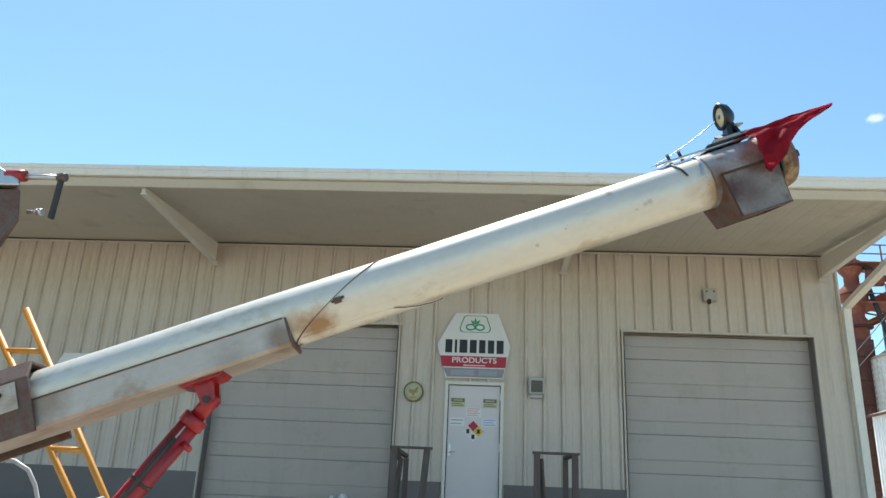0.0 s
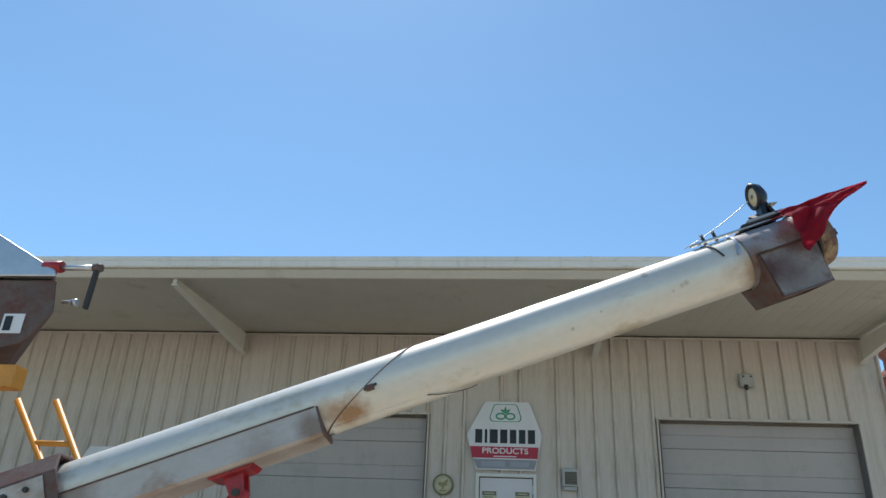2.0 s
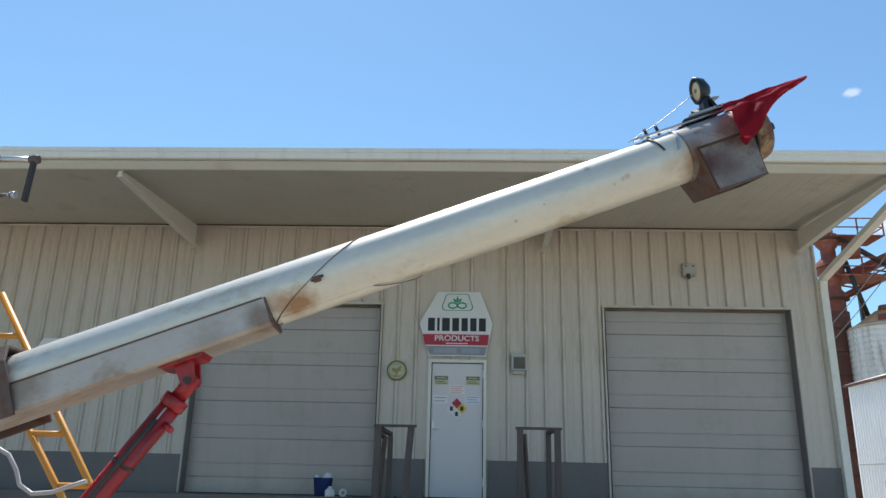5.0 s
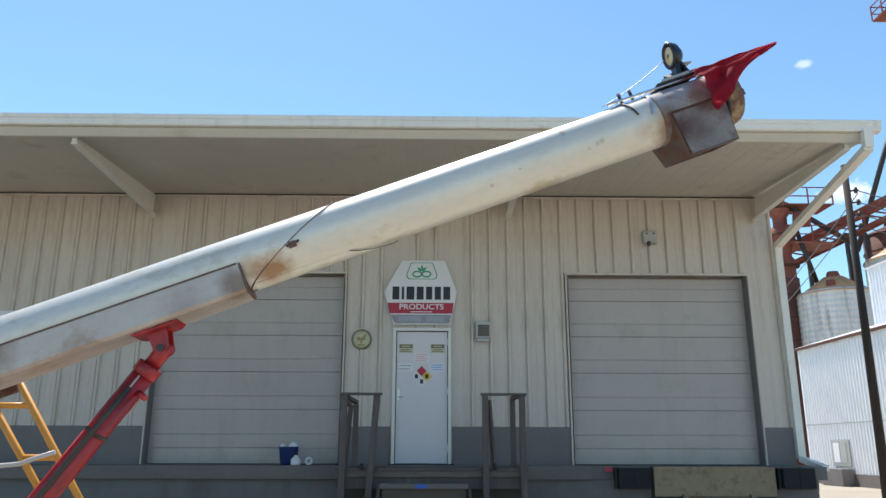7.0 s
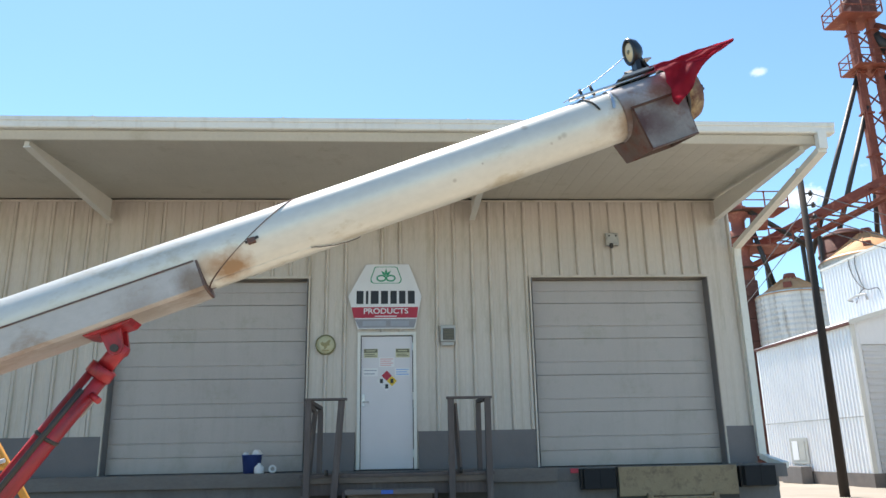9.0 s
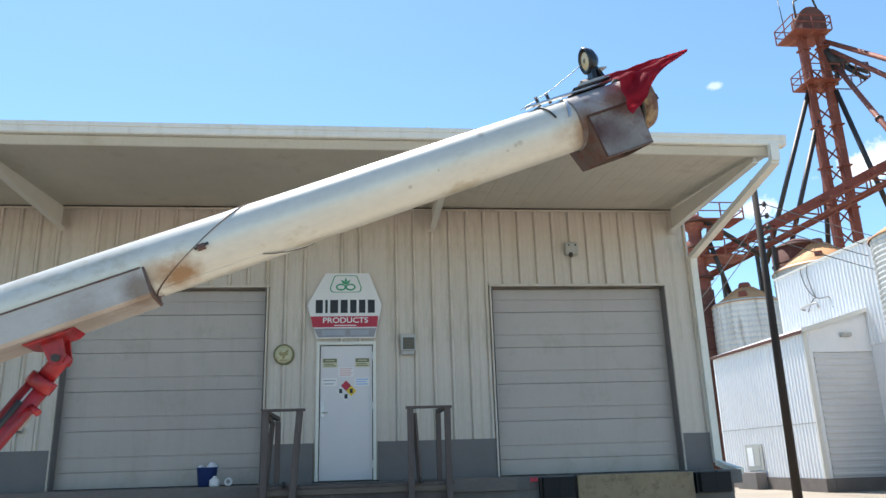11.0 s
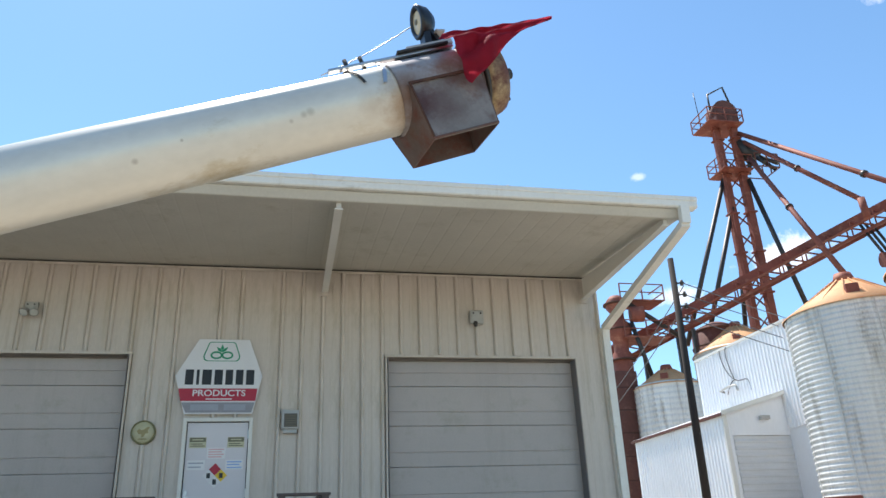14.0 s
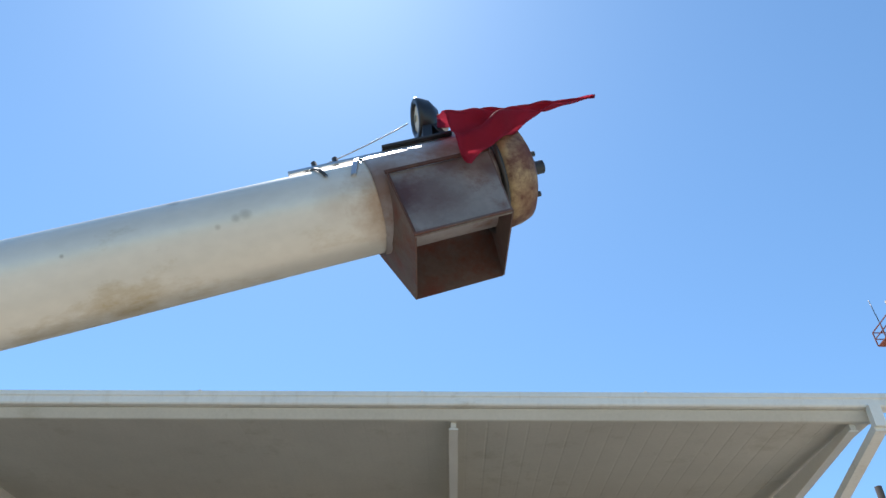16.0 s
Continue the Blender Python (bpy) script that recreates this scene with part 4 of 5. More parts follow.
# clamps, bars and lamp base on top of the head
for s in (1.74, 1.80):
    bd = bmesh.new()
    rg2 = []
    bw = 0.007 if s < 1.78 else 0.014
    for rr, so in ((R + 0.002, 0), (R + 0.008, 0), (R + 0.008, bw), (R + 0.002, bw)):
        rg2.append([bd.verts.new((s + so + (0.05 * math.sin(a) if s > 1.78 else -0.03 * math.sin(a)), rr * math.cos(a), rr * math.sin(a))) for a in [math.pi * (0.1 + (0.86 if s < 1.78 else 0.9) * i / 24) for i in range(25)]])
    for a, b in zip(rg2, rg2[1:]):
        for i in range(24):
            bd.faces.new((a[i], a[i + 1], b[i + 1], b[i]))
    c = part("clamp_band", bd, M_dark if s < 1.78 else M_zinc, aug)
    part("clamp_bolt", rod((s, -0.03, R + 0.005), (s, -0.03, R + 0.06), 0.008), M_dark, c)
for yy in (-0.045, 0.03):
    part("top_bar", box(1.66, 2.16, yy - 0.012, yy + 0.012, R + 0.010, R + 0.020, 0.002), M_zinc, aug)
part("top_plate", box(1.93, 2.14, -0.07, 0.06, R + 0.0205, R + 0.030, 0.002), M_dark, aug)
part("angle_bar", box(1.98, 2.17, -0.05, 0.03, R + 0.0305, R + 0.052, 0.003), M_tube_low, aug)

# work lamp
lampc = Vector((1.840, -8.955, 3.434))
lface = Vector((-0.965, -0.16, -0.22)).normalized()
lm = Matrix.Translation(lampc) @ lface.to_track_quat("Z", "Y").to_matrix().to_4x4()
lm = lm @ Matrix.Scale(0.92, 4)
wlp = empty("work_lamp", "black round work lamp with cream lens on the auger head", "lamp", m=lm)
hs = lathe([(0.0, -0.062), (0.03, -0.058), (0.055, -0.03), (0.062, 0.0), (0.064, 0.012), (0.058, 0.017), (0.047, 0.016), (0.045, 0.006), (0.0, 0.005)], 32)
for v in hs.verts:
    v.co.y *= 1.22
part("housing", hs, M_black, wlp)
ln = lathe([(0.0, 0.015), (0.028, 0.012), (0.0445, 0.0075)], 28)
for v in ln.verts:
    v.co.y *= 1.2
    v.co.y -= 0.004
part("lens", ln, M_lens, wlp, "cream frosted lens")
part("bulb_mark", lathe([(0.0, 0.018), (0.012, 0.016), (0.014, 0.0125)], 12), M_olive, wlp)
part("yoke", beam((0, -0.03, -0.03), (0.03, -0.13, -0.05), 0.03, 0.02), M_black, wlp)
part("visor", prism([(-0.02, -0.06), (0.05, -0.068), (0.05, -0.076), (-0.02, -0.07)], -0.08, -0.04, "z"), M_fixture, wlp)
li = lm.inverted()
ped = [li @ q for q in (lampc + Vector((0.02, 0.0, -0.045)), AM @ Vector((2.075, -0.02, R + 0.052)))]
part("pedestal", beam(ped[0], ped[1], 0.05, 0.03), M_black, wlp)
part("pedestal_foot", beam(li @ (AM @ Vector((2.02, -0.02, R + 0.060))), li @ (AM @ Vector((2.13, -0.02, R + 0.060))), 0.07, 0.014), M_dark, wlp)
wa, wb = AM @ Vector((1.64, -0.02, R + 0.024)), lampc + Vector((-0.035, -0.005, -0.03))
wr = [wa.lerp(wb, k / 8) - Vector((0, 0, 0.05 * (k / 8) * (1 - k / 8))) for k in range(9)]
tagged(part("lamp_wire", chain(wr, 0.0022, 6), M_fixture), "thin pale wire from the work lamp to the tube", "wire")

# warning flag: stiffened red cloth, drawn to a point, with a drape over the head
fl = bmesh.new()
fa, fb, ft = Vector((2.10, -0.09, R + 0.035)), Vector((2.085, -0.19, -0.112)), Vector((2.61, -0.08, 0.165))
fm = Vector((2.35, -0.155, 0.070))
nu, nv = 40, 26
grid = []
for i in range(nu + 1):
    u = i / nu
    row = []
    for k in range(nv + 1):
        v = k / nv
        w = max(0.0, (u - 0.14) / 0.86)
        low = fb + Vector((0.055, 0, 0.03)) * min(1.0, u / 0.14)
        low = low * (1 - w) ** 2 + fm * 2 * w * (1 - w) + (ft - Vector((0.008, 0, 0.014))) * w * w
        bulge = Vector((0, 0, 0.03 * math.sin(math.pi * u)))
        top = fa.lerp(ft, u)
        p = top.lerp(low, v) + bulge * v * (1 - u)
        p += Vector((-0.02, -0.062, 0.038)) * (4 * v * (1 - v) * (1 - u) ** 2)
        amp = (1 - u) * (0.3 + v) * min(1.0, 0.35 + 3 * u)
        p += Vector((0.010 * math.sin(13 * v + 3 * u), 0.022 * math.sin(9 * v + 11 * u), 0.014 * math.sin(7 * v - 9 * u))) * amp
        p += Vector((0, 0.014 * math.sin(22 * v * (1 - 0.5 * u) + 6 * u) + 0.006 * math.sin(31 * u + 9 * v), 0)) * (1 - u * 0.7)
        row.append(fl.verts.new(AM @ p))
    grid.append(row)
for i in range(nu):
    for k in range(nv):
        f = fl.faces.new((grid[i][k], grid[i + 1][k], grid[i + 1][k + 1], grid[i][k + 1]))
        f.smooth = True
bmesh.ops.solidify(fl, geom=fl.faces[:], thickness=0.002)
flag = part("warning_flag", fl, M_redcloth)
tagged(flag, "faded red cloth warning flag tied to the auger head", "flag")

# lift cylinder bracket and hydraulic cylinder
br = part("lift_bracket", prism([(-0.755, -0.1605), (-0.55, -0.1605), (-0.575, -0.174), (-0.73, -0.174)], -0.09, 0.07, "y", bev=0.003), M_red, aug, "red painted lift bracket")
for yy in (-0.045, 0.045):
    part("clevis_ear", prism([(-0.695, -0.174), (-0.61, -0.174), (-0.625, -0.258), (-0.642, -0.274), (-0.668, -0.274), (-0.685, -0.258)], yy - 0.009, yy + 0.009, "y"), M_red, br)
part("clevis_pin", rod((-0.655, -0.07, -0.25), (-0.655, 0.07, -0.25), 0.016), M_dark, br)
ct = Vector(AM @ Vector((-0.655, 0, -0.25)))
cd = (Vector((-0.985, -9.113, 1.25)) - ct).normalized()
hy = empty("hydraulic_cylinder", "worn red hydraulic lift cylinder under the auger", "hydraulic cylinder", m=Matrix.Translation(ct) @ cd.to_track_quat("Z", "Y").to_matrix().to_4x4())
part("rod_eye", rod((0, 0, -0.03), (0, 0, 0.09), 0.036), M_red, hy)
part("piston_rod", rod((0, 0, 0.09), (0, 0, 0.15), 0.021), M_chrome, hy)
brl = part("barrel", rod((0, 0, 0.095), (0, 0, 1.75), 0.049, n=24), M_red, hy)
part("gland", rod((0, 0, 0.085), (0, 0, 0.135), 0.056, n=10), M_red, brl)
part("clamp_ring", rod((0, 0, 0.42), (0, 0, 0.435), 0.053, n=24), M_dark, brl)
front = hy.matrix_world.to_3x3().inverted() @ Vector((0.12, -1, 0))
front.z = 0
front.normalize()
part("hydraulic_hose", chain([front * 0.058 + Vector((0, 0, z)) for z in (0.2, 0.45, 0.8, 1.2, 1.6)], 0.012), M_dark, brl, "dark hydraulic hose along the barrel")
# short pale line down the barrel beside the hose
part("pale_streak", chain([front * 0.0465 + Vector((0, 0, z)) for z in (0.14, 0.3, 0.45)], 0.005), M_tube_low, brl, "pale narrow streak along the barrel")
part("port", rod((0.03, -0.04, 0.2), (0.05, -0.085, 0.2), 0.014), M_red, brl)
part("label_plate", box(-0.034, -0.014, -0.0500, -0.0400, 0.2, 0.3), M_tube_low, brl)
part("barrel_end", rod((0, 0, 1.75), (0, 0, 1.80), 0.03), M_dark, brl)

# ---------------- seed tender body beside the auger ----------------
td = empty("seed_tender", "brown steel seed tender hopper with crank and orange frame", "seed tender")
hop = part("hopper", prism([(-4.6, 3.12), (-1.97, 3.12), (-1.935, 2.93), (-2.065, 2.745), (-2.5, 2.63), (-4.2, 2.63)], -8.6, -7.3, "y", bev=0.01), M_rusty, td, "dark brown rusty hopper box")
lid = part("tarp_roof", prism([(-4.65, 3.13), (-1.955, 3.13), (-1.97, 3.17), (-2.42, 3.42), (-3.3, 3.6), (-4.3, 3.42)], -8.63, -7.27, "y", bev=0.01), M_zinc, td, "grey sheet metal lid")
for o in (hop, lid):
    for v in o.data.vertices:
        if v.co.y > -8 and v.co.x > -2.6:
            v.co.x -= 1.1
part("sticker", box(-2.215, -2.09, -8.606, -8.601, 2.795, 2.91), M_white, hop, "white warning sticker")
part("sticker_mark", box(-2.20, -2.155, -8.609, -8.6065, 2.81, 2.895), M_signblack, hop)
part("door_slide", rod((-1.96, -8.5, 3.02), (-1.88, -8.5, 3.02), 0.012, bm=rod((-1.90, -8.5, 3.02), (-1.87, -8.5, 3.02), 0.022)), M_zinc, td)
ck = part("crank_shaft", rod((-2.03, -8.6, 3.195), (-1.73, -8.6, 3.195), 0.016), M_zinc, td)
part("crank_hub", rod((-2.06, -8.6, 3.20), (-1.95, -8.6, 3.20), 0.034, n=10), M_red, ck)
part("crank_arm", beam((-1.735, -8.6, 3.215), (-1.748, -8.6, 2.945), 0.032, 0.02), M_dark, ck)
part("crank_knob", rod((-1.76, -8.6, 3.195), (-1.71, -8.6, 3.195), 0.024, n=10), M_rusty, ck)
part("side_frame", box(-4.6, -2.07, -8.58, -8.47, 2.50, 2.625, 0.008), M_yellow, td, "orange painted frame rail")
for xx, yy in ((-4.5, -8.5), (-3.1, -8.5), (-4.5, -7.4), (-3.1, -7.4)):
    part("frame_leg", box(xx - 0.05, xx + 0.05, yy - 0.05, yy + 0.05, 0.62, 2.495 if yy < -8 else 2.625, 0.008), M_rusty, td)
for yy in (-8.5, -7.4):
    part("chassis_rail", box(-4.8, -1.2, yy - 0.06, yy + 0.06, 0.46, 0.615, 0.008), M_dark, td)
part("cylinder_mount", beam((-1.47, -9.19, 0.52), (-1.47, -8.3, 0.52), 0.12, 0.1), M_dark, td)
part("auger_support", box(-2.75, -2.62, -9.33, -8.45, 1.03, 1.09, 0.006, box(-2.75, -2.62, -8.56, -8.45, 0.61, 1.03)), M_dark, td)
for xx in (-3.9, -2.9):
    for yy in (-8.75, -7.15):
        w = part("wheel", lathe([(0.0, -0.06), (0.18, -0.06), (0.2, -0.1), (0.33, -0.11), (0.37, -0.07), (0.37, 0.07), (0.33, 0.11), (0.2, 0.1), (0.18, 0.06), (0.0, 0.06)], 32), M_rubber, td)
        w.matrix_basis = pose(xx, yy, 0.37, 90)

# ladder
ld = empty("ladder", "orange yellow painted steel ladder on the seed tender", "ladder")


def lp(x, z, y):
    """A hose point slid along the camera's sight line to depth y, fitting the view."""
    eye = Vector((0.53, -12.3, 1.46))
    p = Vector((x, -8.6, z))
    return eye + (p - eye) * ((y - eye.y) / (-8.6 - eye.y))


LR = Vector((-2.178, -7.77, 2.048))
RR = Vector((-1.938, -7.77, 2.048))
dL, dR = Vector((0.428, 0, -0.600)), Vector((0.367, 0, -0.551))
dL.normalize()
dR.normalize()


def down(p, d, z):
    return p + d * ((p.z - z) / -d.z)


part("side_rail", rod(down(LR, dL, 2.62), down(LR, dL, 0.0), 0.021), M_yellow, ld)
part("side_rail", rod(down(RR, dR, 2.62), down(RR, dR, 0.0), 0.021), M_yellow, ld)
zz = 2.048 + 0.298
while zz > 0.2:
    part("rung", rod(down(LR, dL, zz), down(RR, dR, zz), 0.018), M_yellow, ld)
    zz -= 0.298
hp = [lp(x, z, -8.3) for x, z in ((-1.80, 1.66), (-1.66, 1.64), (-1.58, 1.60), (-1.53, 1.53), (-1.50, 1.46), (-1.43, 1.42), (-1.33, 1.43), (-1.25, 1.46), (-1.17, 1.485))]
tagged(part("air_hose", chain(hp, 0.012, 8), M_hose), "pale grey flexible hose beside the ladder", "hose")

# ---------------- utility pole ----------------
PB = Vector((14.25, 10.9, 0))
PT = Vector((14.10, 10.45, 10.5))
up = empty("utility_pole", "dark weathered wooden utility pole with insulators", "utility pole")
part("pole", rod(PB, PT, 0.15, 0.10, 14), M_pole, up)
for z, L in ((9.6, 0.30), (9.2, 0.34), (8.8, 0.34), (8.4, 0.3)):
    q = PB.lerp(PT, z / 10.5)
    ins = part("insulator", rod(q + Vector((0.05, -0.05, 0)), q + Vector((L, -0.12, 0.02)), 0.03), M_dark, up)
    part("spool", rod(q + Vector((L - 0.08, -0.11, -0.08)), q + Vector((L - 0.08, -0.11, 0.1)), 0.06, 0.05), M_dark, ins)
for i, (z, e) in enumerate(((9.6, (48, 34, 13.5)), (9.2, (48, 33, 12.2)), (8.8, (48, 32, 11.0)), (8.4, (48, 31, 9.6)), (9.5, (22, 40, 9.0)), (8.9, (22, 42, 7.5)))):
    q = PB.lerp(PT, z / 10.5) + Vector((0.28, -0.1, 0))
    e = Vector(e)
    w = []
    for k in range(13):
        u = k / 12
        w.append(q.lerp(e, u) - Vector((0, 0, 1.6 * u * (1 - u))))
    tagged(part("power_line", chain(w, 0.018, 5), M_wire), "thin overhead power line from the pole", "power line", "power lines")


# ---------------- white shed and grain storage ----------------
def ribbed(x0, y0, x1, y1, tops, z0, pitch=0.23, depth=0.035):
    """Trapezoid-ribbed sheet between two plan points; tops gives the top height along it (0..1)."""
    bm = bmesh.new()
    a, b = Vector((x0, y0, 0)), Vector((x1, y1, 0))
    L = (b - a).length
    d = (b - a) / L
    nrm = Vector((d.y, -d.x, 0))
    s, pr = 0.0, []
    while s < L - 0.01:
        for ds, o in ((0, 0), (pitch * 0.55, 0), (pitch * 0.65, depth), (pitch * 0.9, depth)):
            if s + ds <= L:
                pr.append((s + ds, o))
        s += pitch
    pr.append((L, 0))
    vs = []
    for s, o in pr:
        q = a + d * s + nrm * o
        vs.append((bm.verts.new((q.x, q.y, z0)), bm.verts.new((q.x, q.y, tops(s / L)))))
    for (p, q), (r, t) in zip(vs, vs[1:]):
        bm.faces.new((p, r, t, q))
    return bm


sh = empty("storage_shed", "white ribbed metal storage shed with a rising roof", "shed")
part("side_wall", ribbed(18.2, 23.4, 18.2, 15.5, lambda u: 6.08, 0.5), M_shed, sh)
part("inner_wall", box(18.24, 18.4, 15.6, 23.4, 0.0, 6.05), M_shed, sh)
part("foundation", box(18.12, 18.5, 15.42, 23.45, 0.0, 0.5), M_curb, sh)
part("foundation", box(18.51, 21.0, 15.42, 15.6, 0.0, 0.5), M_curb, sh)
part("end_wall", ribbed(18.2, 15.5, 18.5, 15.5, lambda u: 6.1 + u * 0.09, 0.5, 0.1, 0.01), M_shed, sh)
part("end_wall", prism([(18.5, 5.27), (21.2, 5.27), (21.2, 6.95), (18.5, 6.17)], 15.5, 15.6, "y"), M_shed, sh)
part("roof_sheet", prism([(18.05, 6.06), (21.0, 6.92), (21.0, 7.0), (18.05, 6.14)], 15.35, 23.5, "y"), M_shedroof, sh)
part("eave_trim", box(18.03, 18.14, 15.32, 23.52, 6.03, 6.13), M_towerhead, sh, "rust red eave trim")
part("rake_trim", prism([(18.05, 6.02), (21.2, 6.90), (21.2, 7.08), (18.05, 6.2)], 15.30, 15.345, "y"), M_trim, sh)
part("corner_trim", box(18.13, 18.3, 15.42, 15.47, 0.5, 6.05), M_trim, sh)
sd = part("roller_door", box(18.55, 21.15, 15.56, 15.62, 0.5, 5.25), M_sheddoor, sh, "tall pale sectional door")
for k in range(18):
    part("door_rib", prism([(15.56, 0.56 + k * 0.26), (15.53, 0.60 + k * 0.26), (15.53, 0.66 + k * 0.26), (15.56, 0.70 + k * 0.26)], 18.55, 21.15, "x"), M_sheddoor, sd)
part("wall_lamp", box(19.75, 20.15, 15.3, 15.49, 5.86, 6.02, 0.03), M_fixture, sh)
wn2 = part("vent_window", box(18.10, 18.155, 19.75, 21.2, 0.80, 1.88, 0.01), M_fixture, sh, "grey framed low opening")
part("opening_panel", box(18.085, 18.099, 19.95, 20.42, 0.95, 1.75), M_fixture, wn2)
part("opening_panel", box(18.085, 18.099, 20.52, 21.0, 0.95, 1.75), M_shed, wn2)
part("sill_box", box(17.6, 18.1, 19.6, 21.3, 0.0, 0.7, 0.03), M_conc, sh)
part("girt_line", box(18.145, 18.16, 15.5, 23.4, 2.55, 2.585), M_fixture, sh)

bk = empty("storage_block", "tall white ribbed metal storage building", "building")
part("side_wall", ribbed(21.0, 21.5, 21.0, 14.35, lambda u: 9.65, 5.5), M_shed, bk)
part("body", box(21.05, 25.5, 15.8, 21.45, 0.0, 9.6), M_shed, bk)
part("front_strip", box(21.05, 22.0, 14.4, 15.79, 0.0, 9.6), M_shed, bk)

part("top_trim", box(20.93, 21.05, 14.35, 21.5, 9.6, 9.7), M_trim, bk)
part("pipe_hook", chain([(20.9, 19.3, 7.7), (20.7, 19.3, 7.75), (20.6, 18.5, 7.8), (20.6, 17.9, 7.75), (20.6, 17.8, 7.5)], 0.05), M_fixture, bk)

for k, (y0, y1, z0, z1) in enumerate(((19.2, 17.2, 9.6, 7.6), (18.4, 18.9, 9.65, 7.75))):
    lc = []
    for q in range(15):
        u = q / 14
        lc.append((20.93 - 0.05 * math.sin(5 * u), y0 + (y1 - y0) * u + 0.28 * math.sin(7 * u + k), z0 + (z1 - z0) * u - 0.5 * math.sin(math.pi * u) + 0.15 * math.sin(11 * u)))
    part("loose_cable", chain(lc, 0.02, 5), M_wire, bk, "thin loose cable hanging on the wall")


def grain_bin(name, cx, cy, r, zb, ze, apex, label, cap=True, bands=0.32):
    e = empty(name, label, "grain bin", "grain bins", "", pose(cx, cy, 0))
    pr = []
    z = zb
    while z < ze - 0.01:
        pr += [(r, z), (r + 0.035, z + bands * 0.25), (r + 0.035, z + bands * 0.4), (r, z + bands * 0.65), (r - 0.012, z + bands * 0.82)]
        z += bands
    pr.append((r, ze))
    part("wall", lathe(pr, 72), M_bin, e)
    part("roof", lathe([(r + 0.1, ze - 0.04), (r + 0.1, ze), (0.45, apex), (0.0, apex)], 48), M_binroof, e, "rusty orange conical roof")
    for k in range(16):
        a = 2 * math.pi * k / 16
        part("roof_rib", beam((r * 0.98 * math.cos(a), r * 0.98 * math.sin(a), ze + 0.04), (0.5 * math.cos(a), 0.5 * math.sin(a), apex + 0.02), 0.05, 0.06), M_binroof, e)
    part("roof_cap", rod((0, 0, apex - 0.02), (0, 0, apex + 0.35), 0.42, 0.30, 16), M_towered, e)
    a = math.radians(-125)
    part("roof_hatch", box(-0.2, 0.2, -0.22, 0.22, 0, 0.42, 0.06), M_towered, e).matrix_basis = pose(r * 0.72 * math.cos(a), r * 0.72 * math.sin(a), ze + (apex - ze) * 0.22, 0, 0, math.degrees(a))
    for k in range(8):
        a = 2 * math.pi * (k + 0.5) / 8
        part("stiffener", box(r + 0.03, r + 0.045, -0.02, 0.02, zb, ze - 0.05), M_bin, e).matrix_basis = pose(0, 0, 0, 0, 0, math.degrees(a))
    return e


grain_bin("grain_bin", 21.05, 5.46, 2.4, 0.0, 8.75, 9.9, "weathered galvanised grain bin beside the large one", bands=0.19)
grain_bin("grain_bin", 21.8, 11.65, 2.3, 0.0, 9.05, 10.3, "large weathered galvanised grain bin with orange roof", bands=0.19)
grain_bin("grain_bin", 23.9, 29.7, 2.0, 0.0, 10.05, 11.1, "smaller galvanised grain bin with orange roof")
grain_bin("grain_bin", 29.3, 30.0, 2.8, 0.0, 12.3, 14.0, "galvanised grain bin behind the white building")

# ---------------- elevator tower, conveyors, spouts ----------------
tw = empty("elevator_tower", "rust red bucket elevator tower with platforms", "tower")
TC = Vector((33.8, 33.2, 0))


def legp(k, z):
    return TC + Vector(((-0.62, 0.2, 0), (0.55, -0.25, 0))[k]) + Vector((0, 0, z))


for k in (0, 1):
    part("elevator_leg", beam(legp(k, 0), legp(k, 31.0), 0.52, 0.45), M_towered, tw)
    z = 2.0
    while z < 30:
        part("leg_joint", box(-0.38, 0.38, -0.34, 0.34, -0.06, 0.06), M_towered, tw).matrix_basis = Matrix.Translation(legp(k, z))
        z += 3.1
z = 10.0
while z < 30:
    part("lattice", beam(legp(0, z), legp(1, z + 1.5), 0.1, 0.1), M_towered, tw)
    part("lattice", beam(legp(1, z), legp(0, z + 1.5), 0.1, 0.1), M_towered, tw)
    z += 1.55
for lx in (-1.15, -0.95):
    part("ladder_rail", beam(TC + Vector((lx, -0.3, 8)), TC + Vector((lx, -0.3, 31)), 0.05, 0.05), M_towered, tw)
part("head_box", box(-0.95, 0.95, -0.7, 0.7, 31.0, 32.1, 0.1), M_towerhead, tw).location = TC
part("head_hood", rod((0, -0.6, 32.1), (0, 0.6, 32.1), 1.02, n=24), M_towerhead, tw).location = TC


def platform(z, x0, x1, y0, y1):
    p = part("platform", box(x0, x1, y0, y1, z - 0.08, z), M_towered, tw)
    p.location = TC
    for hz in (0.55, 1.1):
        for a, b in (((x0, y0), (x1, y0)), ((x0, y0), (x0, y1)), ((x1, y0), (x1, y1)), ((x0, y1), (x1, y1))):
            part("guard_rail", beam((*a, z + hz), (*b, z + hz), 0.06, 0.06), M_towered, p)
    for a in ((x0, y0), (x1, y0), (x0, y1), (x1, y1), ((x0 + x1) / 2, y0), (x0, (y0 + y1) / 2)):
        part("guard_post", beam((*a, z), (*a, z + 1.1), 0.07, 0.07), M_towered, p)


